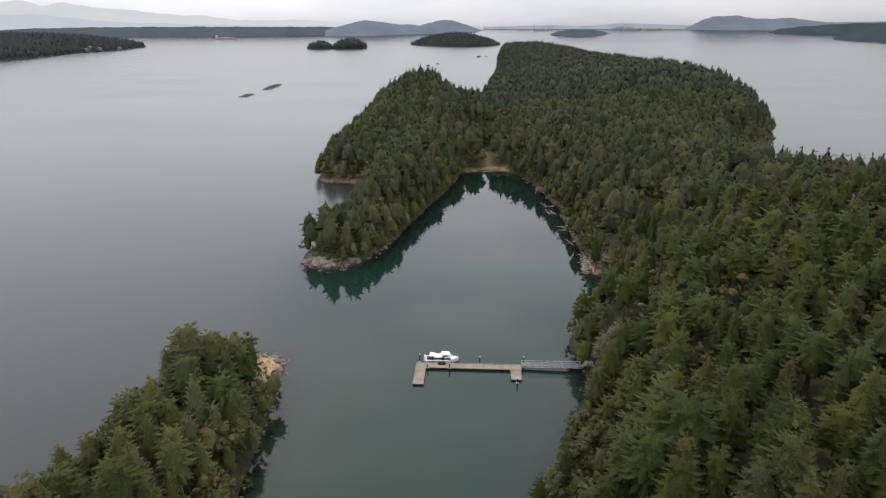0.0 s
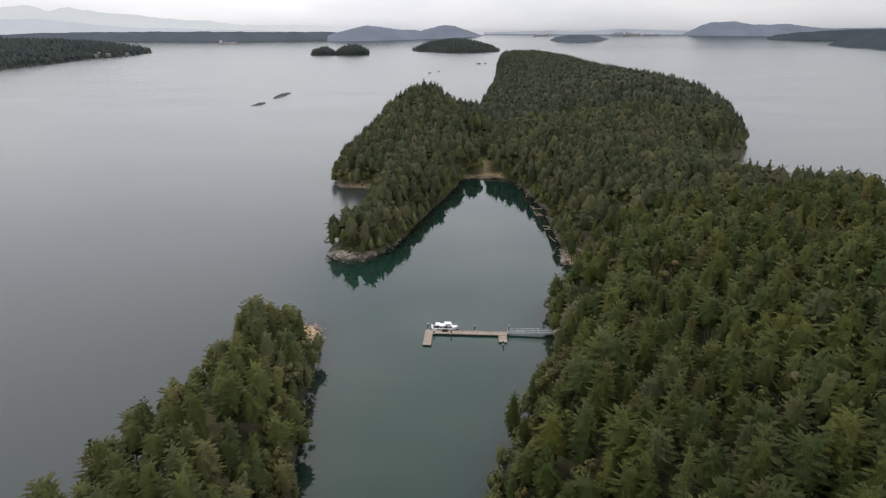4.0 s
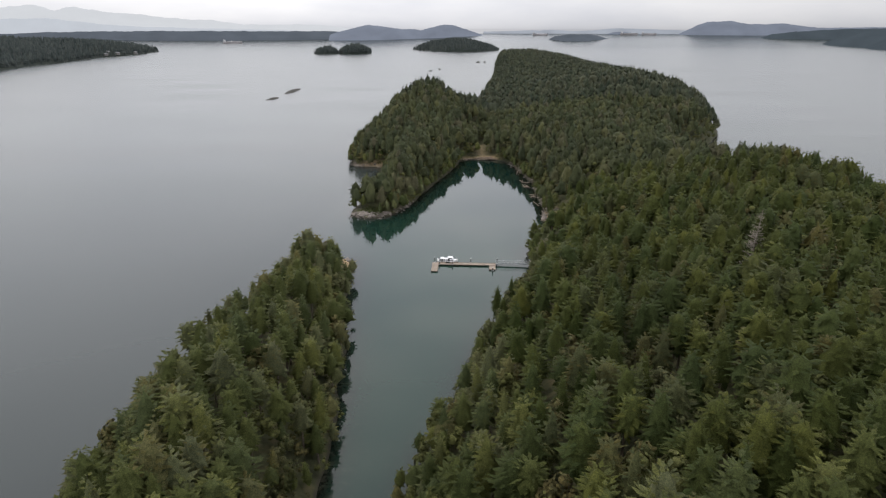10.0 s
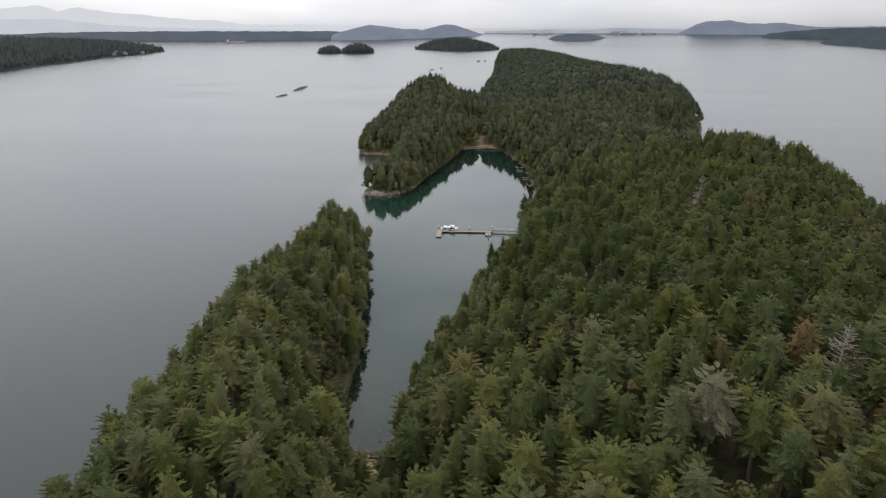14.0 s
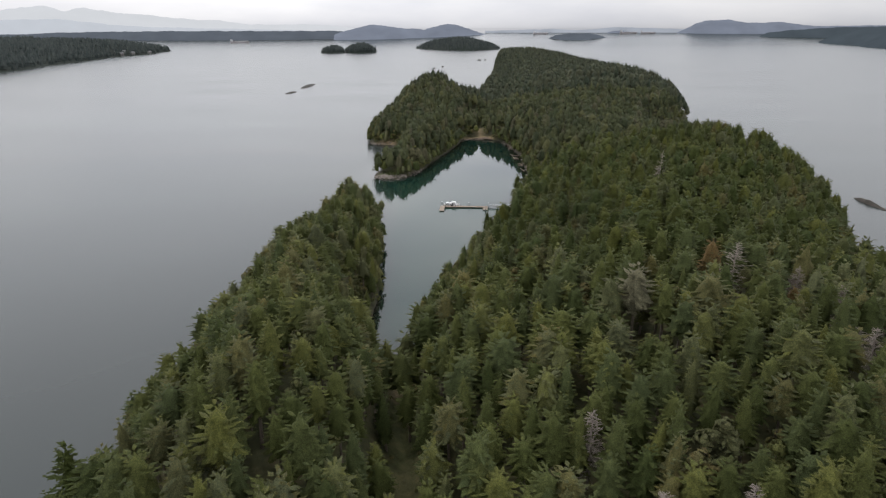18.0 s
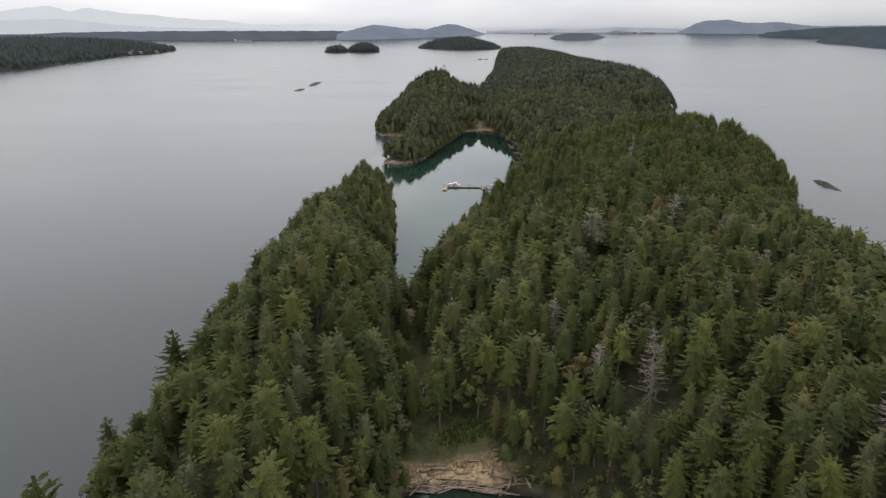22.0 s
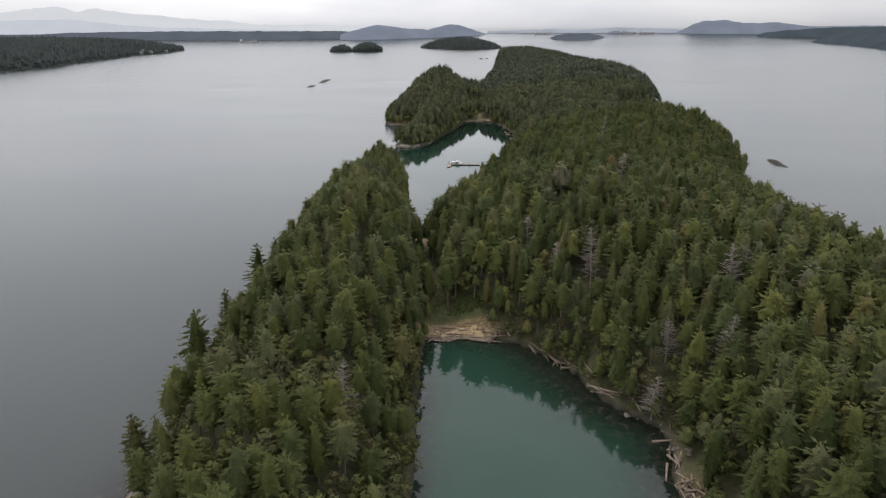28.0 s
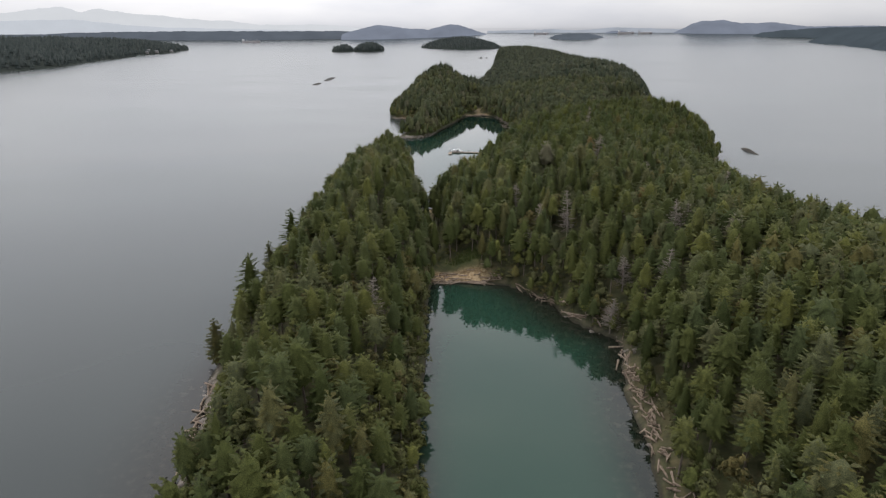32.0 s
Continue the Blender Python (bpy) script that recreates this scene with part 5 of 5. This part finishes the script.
dock_float("dock", "long floating timber dock in the inlet", 1.3, -1.15, 25.4, 1.15, 2.4)
dock_float("finger_dock", "short finger float at the dock's outer end", -1.2, -8.8, 1.18, 1.15, 2.0, False)
dock_float("side_float", "square landing float beside the gangway", 22.6, -5.7, 25.0, -1.3, 2.2, False)


def pile(x, y, top, label="dark timber pile with a white cap"):
    thing = empty("dock_pile", pose(x, y, 0))
    tagged(thing, label, "pile", "dock piles")
    part("shaft", tube((0, 0, -4), (0, 0, top), 0.2, 0.17, 10), M_DARK, thing)
    part("cap", tube((0, 0, top), (0, 0, top + 0.28), 0.21, 0.03, 10), M_WHITE, thing, "white conical cap")
    part("collar", box(-0.3, -0.3, 0.42, 0.3, 0.3, 0.58, 0.03), M_METAL, thing, "steel pile guide")


for x, y, top in [(-5.1, 137.45, 2.6), (10.2, 136.55, 2.4), (2.5, 134.35, 1.9), (21.3, 136.1, 2.6), (18.8, 127.6, 1.8), (-3.0, 134.6, 1.6)]:
    pile(x, y, top)
steps = new("dock_steps")
part("tread", box(-0.9, -0.35, 0.0, 0.9, 0.35, 0.28, 0.02), M_DARK, steps)
part("tread", box(-0.9, -0.05, 0.28, 0.9, 0.35, 0.5, 0.02), M_DARK, steps)
steps.matrix_world = DOCK @ pose(5.2, 0.5, 0.5)
tagged(steps, "dark boarding steps on the dock beside the boat", "steps")
for x in (2.2, 8.0, 13.0, 18.0, 23.5):
    box_thing = empty("mooring_cleat", DOCK @ pose(x, 1.07, 0.62))
    part("post", box(-0.05, -0.05, 0, 0.05, 0.05, 0.12), M_METAL, box_thing)
    part("horn", box(-0.2, -0.04, 0.12, 0.2, 0.04, 0.18, 0.01), M_METAL, box_thing)
    tagged(box_thing, "galvanised mooring cleat on the dock rail", "cleat", "mooring cleats")


M_GRATE = grained("metal_grating", (0.075, 0.085, 0.085), (0.13, 0.14, 0.14), 6.0, 0.6, 0.4, 0.4, 0.01, metal=0.3)


def gangway():
    """A sloping aluminium truss from the float to the shore abutment."""
    a, b = Vector((20.6, 135.0, 0.75)), Vector((35.9, 134.0, 1.0))
    thing = empty("gangway", Matrix.Translation(a) @ (b - a).to_track_quat("X", "Z").to_matrix().to_4x4())
    tagged(thing, "sloping grey metal gangway with open rails", "gangway")
    L = (b - a).length
    part("deck", box(0, -0.66, -0.10, L, 0.66, 0.0, 0.02), M_GRATE, thing, "dark grated metal walkway")
    for s in (-0.72, 0.72):
        for z in (0.02, 0.55, 1.1):
            part("rail", tube((0, s, z), (L, s, z), 0.05, 0.05, 6), M_METAL, thing)
        n = 9
        for k in range(n + 1):
            part("post", tube((L * k / n, s, -0.05), (L * k / n, s, 1.12), 0.04, 0.04, 6), M_METAL, thing)
        for k in range(n):
            part("brace", tube((L * k / n, s, 0.02), (L * (k + 1) / n, s, 1.1), 0.025, 0.025, 5), M_METAL, thing)
    for k in range(2):
        part("roller", tube((0.15, -0.8 + k, -0.2), (0.15, -0.2 + k, -0.2), 0.12, 0.12, 8), M_DARK, thing)
    pier = empty("pier_abutment", pose(36.0, 135.0, -1.35))
    tagged(pier, "timber abutment carrying the gangway at the shore", "pier")
    part("platform", box(-0.6, -1.2, 2.55, 2.8, 1.2, 2.8, 0.02), M_CONCRETE, pier)
    for x in (-0.3, 2.3):
        for y in (-0.95, 0.95):
            part("post", tube((x, y, -2), (x, y, 2.6), 0.16, 0.16, 8), M_DARK, pier)
    part("beam", box(-0.5, -1.15, 2.3, -0.2, 1.15, 2.55, 0.02), M_DARK, pier)


gangway()


# ---- the moored motor cruiser ----
M_MAROON = grained("maroon_paint", (0.05, 0.018, 0.016), (0.085, 0.03, 0.026), 1.2, 0.45, 0.4, 0.0)


def hull_stations(n, L, B):
    """The hull's half breadths from stern to bow."""
    out = []
    for k in range(n + 1):
        u = k / n
        w = max(0.03, B / 2 * (0.90 + 0.10 * min(1, u / 0.3)) * (1 - max(0, (u - 0.5) / 0.5) ** 2.4)) * 0.96
        out.append({1: (-L / 2 + L * u, -w), 5: (-L / 2 + L * u, w)})
    return out


def cruiser():
    boat = empty("motor_cruiser", pose(0.6, 138.6, 0, 0, 0, -2.5))
    tagged(boat, "white motor cruiser moored along the dock", "boat")
    n, L, B = 15, 8.6, 2.9
    bm = bmesh.new()
    rings = []
    for k in range(n + 1):
        u = k / n
        x = -L / 2 + L * u
        w = B / 2 * (0.90 + 0.10 * min(1, u / 0.3)) * (1 - max(0, (u - 0.5) / 0.5) ** 2.4)
        sheer = 0.85 + 0.55 * max(0, (u - 0.35) / 0.65) ** 1.8
        keel = -0.45 + 0.75 * max(0, (u - 0.72) / 0.28) ** 2
        w = max(w, 0.03)
        rings.append([bm.verts.new(c) for c in ((x, -w, sheer), (x, -w * 0.96, 0.35), (x, -w * 0.82, 0.0), (x, 0, keel), (x, w * 0.82, 0.0), (x, w * 0.96, 0.35), (x, w, sheer))])
    for p, q in zip(rings, rings[1:]):
        for j in range(6):
            bm.faces.new((p[j], p[j + 1], q[j + 1], q[j]))
    bm.faces.new(rings[0][::-1])
    hull = part("hull", bm, M_WHITE, boat, "white moulded hull")
    bm = bmesh.new()
    for a, b in zip(rings_deck(n, L, B), rings_deck(n, L, B)[1:]):
        vs = [bm.verts.new(c) for c in (a[0], b[0], b[1], a[1])]
        bm.faces.new(vs)
    bmesh.ops.remove_doubles(bm, verts=bm.verts, dist=0.001)
    part("deck", bm, M_WHITE, boat)
    part("rub_rail", box(-L / 2, -B / 2 - 0.03, 0.70, 1.2, -B / 2 + 0.06, 0.80, 0.02), M_DARK, boat, "dark rubbing strake")
    part("rub_rail", box(-L / 2, B / 2 - 0.06, 0.70, 1.2, B / 2 + 0.03, 0.80, 0.02), M_DARK, boat, "dark rubbing strake")
    bm = bmesh.new()
    for side in (1, 5):
        top = [bm.verts.new((v[side][0], v[side][1] * 1.012, 0.37)) for v in hull_stations(n, L, B)]
        low = [bm.verts.new((v[side][0], v[side][1] * 1.012 * 0.9, -0.05)) for v in hull_stations(n, L, B)]
        for k in range(n):
            bm.faces.new((top[k], top[k + 1], low[k + 1], low[k]))
    part("boot_stripe", bm, M_MAROON, boat, "dark maroon stripe along the waterline")
    cabin = part("cabin", box(-1.9, -1.05, 0.8, 2.3, 1.05, 1.7, 0.12), M_WHITE, boat)
    for x in (-1.75, -0.95, 0.95, 1.6):
        for s in (-1.07, 1.05):
            part("window", box(x, s, 1.02, x + 0.62, s + 0.02, 1.56, 0.005), M_GLASS, cabin, "dark cabin window")
    house = part("pilothouse", box(0.0, -0.85, 1.7, 1.8, 0.85, 2.28, 0.12), M_WHITE, boat, "raised white pilothouse")
    for s in (-0.87, 0.855):
        part("window", box(0.25, s, 1.84, 1.5, s + 0.015, 2.14, 0.004), M_GLASS, house, "dark side window")
    part("windscreen", box(1.79, -0.7, 1.82, 1.82, 0.7, 2.16, 0.005), M_GLASS, house, "dark windscreen")
    # flat dark panel paints the shaded inside of a door; the cabin is closed
    part("doorway", box(-0.2, -1.09, 0.88, 0.8, -1.055, 1.72, 0.01), M_GLASS, cabin, "dark panel painting the shade inside the side door")
    part("roof", box(-0.2, -0.95, 2.28, 2.0, 0.95, 2.36, 0.03), M_WHITE, house)
    # dark sheet on the deck stands in for the cockpit's shade
    part("cockpit_well", box(-3.9, -0.95, 0.79, -1.95, 0.95, 0.86, 0.02), M_DARK, boat, "dark sheet painting shade onto the open cockpit floor")
    part("aft_canopy", box(-3.2, -1.0, 1.85, -1.75, 1.0, 1.95, 0.04), M_WHITE, boat, "white cockpit canopy")
    for x in (-3.1, -1.9):
        for s in (-0.9, 0.9):
            part("canopy_post", tube((x, s, 0.8), (x, s, 1.88), 0.025, 0.025, 6), M_METAL, boat)
    part("mast", tube((0.3, 0, 2.34), (0.1, 0, 3.4), 0.04, 0.02, 6), M_METAL, boat)
    part("radar", tube((0.45, 0, 2.35), (0.45, 0, 2.54), 0.3, 0.28, 10), M_WHITE, boat, "white radar dome")
    for s in (-1, 1):
        part("bow_rail", tube((1.6, s * 1.25, 1.65), (4.0, s * 0.22, 2.0), 0.02, 0.02, 6), M_METAL, boat)
        for u in (0.1, 0.45, 0.8):
            x, y = 1.6 + 2.4 * u, s * (1.25 - 1.03 * u)
            part("stanchion", tube((x, y, 0.95), (x, y, 1.65 + 0.35 * u), 0.018, 0.018, 5), M_METAL, boat)
    for x in (-2.4, 0.2, 2.0):
        part("fender", tube((x, -B / 2 - 0.12, 0.15), (x, -B / 2 - 0.12, 0.7), 0.11, 0.11, 8), M_DARK, boat, "dark fender")
    bm = bmesh.new()
    bmesh.ops.create_uvsphere(bm, u_segments=14, v_segments=8, radius=1.0)
    for v in bm.verts:
        v.co = Vector((v.co.x * 0.28, v.co.y * 1.25, v.co.z * 0.62))
        if v.co.x < -0.05:
            v.co.x = -0.05
    dinghy = part("dinghy", bm, M_WHITE, boat, "white dinghy tilted up on the stern")
    dinghy.matrix_local = pose(-4.55, 0, 1.15, 0, 12, 0)
    part("swim_platform", box(-4.75, -1.2, 0.2, -4.28, 1.2, 0.28, 0.02), M_CONCRETE, boat)


def rings_deck(n, L, B):
    out = []
    for k in range(n + 1):
        u = k / n
        w = max(0.03, B / 2 * (0.90 + 0.10 * min(1, u / 0.3)) * (1 - max(0, (u - 0.5) / 0.5) ** 2.4)) * 0.985
        z = 0.80 + 0.55 * max(0, (u - 0.35) / 0.65) ** 1.8
        out.append(((-L / 2 + L * u, -w, z), (-L / 2 + L * u, w, z)))
    return out


cruiser()


# ---- ships at anchor and houses, far off ----
# hull red greyed to pink: distance haze mixed into the paint colour
M_HULL_RED = grained("haze_paled_red_hull", (0.30, 0.275, 0.275), (0.38, 0.355, 0.355), 0.05, 0.7, 0.3, 0.0)
M_SHIP_GREY = grained("ship_upperworks", (0.48, 0.48, 0.49), (0.62, 0.62, 0.62), 0.05, 0.7, 0.3, 0.0)


def freighter(x, y, length, turn, seed):
    ship = empty("freighter", pose(x, y, float(sea_level(y)), 0, 0, turn))
    tagged(ship, "anchored bulk freighter with a red hull paled by haze", "ship", "anchored freighters")
    L, B, H = length, length * 0.15, length * 0.075
    bm = bmesh.new()
    n, rows = 12, []
    for k in range(n + 1):
        u = k / n
        w = max(0.05, B / 2 * min(1, (1 - u) * 7 + 0.05, u * 10 + 0.55))
        h = H * (1 + 0.25 * max(0, (u - 0.88) / 0.12))
        rows.append([bm.verts.new(c) for c in ((-L / 2 + L * u, -w, h), (-L / 2 + L * (u * 0.98), -w * 0.95, -1), (-L / 2 + L * (u * 0.98), w * 0.95, -1), (-L / 2 + L * u, w, h))])
    for p, q in zip(rows, rows[1:]):
        for j in range(3):
            bm.faces.new((p[j], p[j + 1], q[j + 1], q[j]))
        bm.faces.new((p[3], p[0], q[0], q[3]))
    bm.faces.new(rows[0][::-1])
    part("hull", bm, M_HULL_RED, ship)
    part("superstructure", box(-L * 0.47, -B * 0.42, H, -L * 0.38, B * 0.42, H + L * 0.09, 0.5), M_SHIP_GREY, ship, "pale bridge block at the stern")
    part("funnel", box(-L * 0.49, -B * 0.1, H + L * 0.05, -L * 0.465, B * 0.1, H + L * 0.11, 0.3), M_SHIP_GREY, ship)
    for k in range(4):
        c = -L * 0.25 + L * 0.19 * k
        part("crane", tube((c, 0, H), (c, 0, H + L * 0.07), 1.0, 0.8, 8), M_SHIP_GREY, ship)
        part("hatch", box(c + L * 0.02, -B * 0.3, H, c + L * 0.15, B * 0.3, H + 1.6, 0.2), M_SHIP_GREY, ship)


freighter(-1318, 3925, 120, 2, 1)
freighter(707, 4610, 110, 0, 2)
freighter(1365, 4640, 130, 4, 3)
freighter(1512, 4640, 110, 0, 4)

M_SIDING = grained("weathered_siding", (0.16, 0.15, 0.14), (0.26, 0.25, 0.235), 0.3, 0.8, 0.2, 0.0)
M_ROOF = grained("grey_shingle_roof", (0.11, 0.11, 0.115), (0.20, 0.20, 0.20), 0.6, 0.85, 0.2, 0.3, 0.05)


def house(x, y, z, turn, w, d):
    ob = empty("house", pose(x, y, z, 0, 0, turn))
    tagged(ob, "weathered waterfront house with a grey gable roof", "house", "waterfront houses")
    part("wall", box(-w / 2, -d / 2, -3, w / 2, d / 2, 5, 0.05), M_SIDING, ob)
    bm = bmesh.new()
    vs = [bm.verts.new(c) for c in ((-w / 2 - 0.5, -d / 2 - 0.5, 5), (w / 2 + 0.5, -d / 2 - 0.5, 5), (w / 2 + 0.5, d / 2 + 0.5, 5), (-w / 2 - 0.5, d / 2 + 0.5, 5), (-w / 2 - 0.5, 0, 8.2), (w / 2 + 0.5, 0, 8.2))]
    for f in ((0, 1, 5, 4), (2, 3, 4, 5), (0, 4, 3), (1, 2, 5), (3, 2, 1, 0)):
        bm.faces.new([vs[i] for i in f])
    part("roof", bm, M_ROOF, ob)
    for k in range(3):
        part("window", box(-w / 2 + 1.2 + k * w / 3, -d / 2 - 0.03, 1.2, -w / 2 + 2.8 + k * w / 3, -d / 2 + 0.02, 3.2, 0.02), M_GLASS, ob)


for x, y, z, turn, w, d in [(-1176, 2120, 5, 70, 14, 10), (-1170, 2190, 6, 75, 16, 10), (-1186, 2160, 11, 60, 12, 9), (-1152, 2290, 5, 80, 13, 9)]:
    house(x, y, z, turn, w, d)
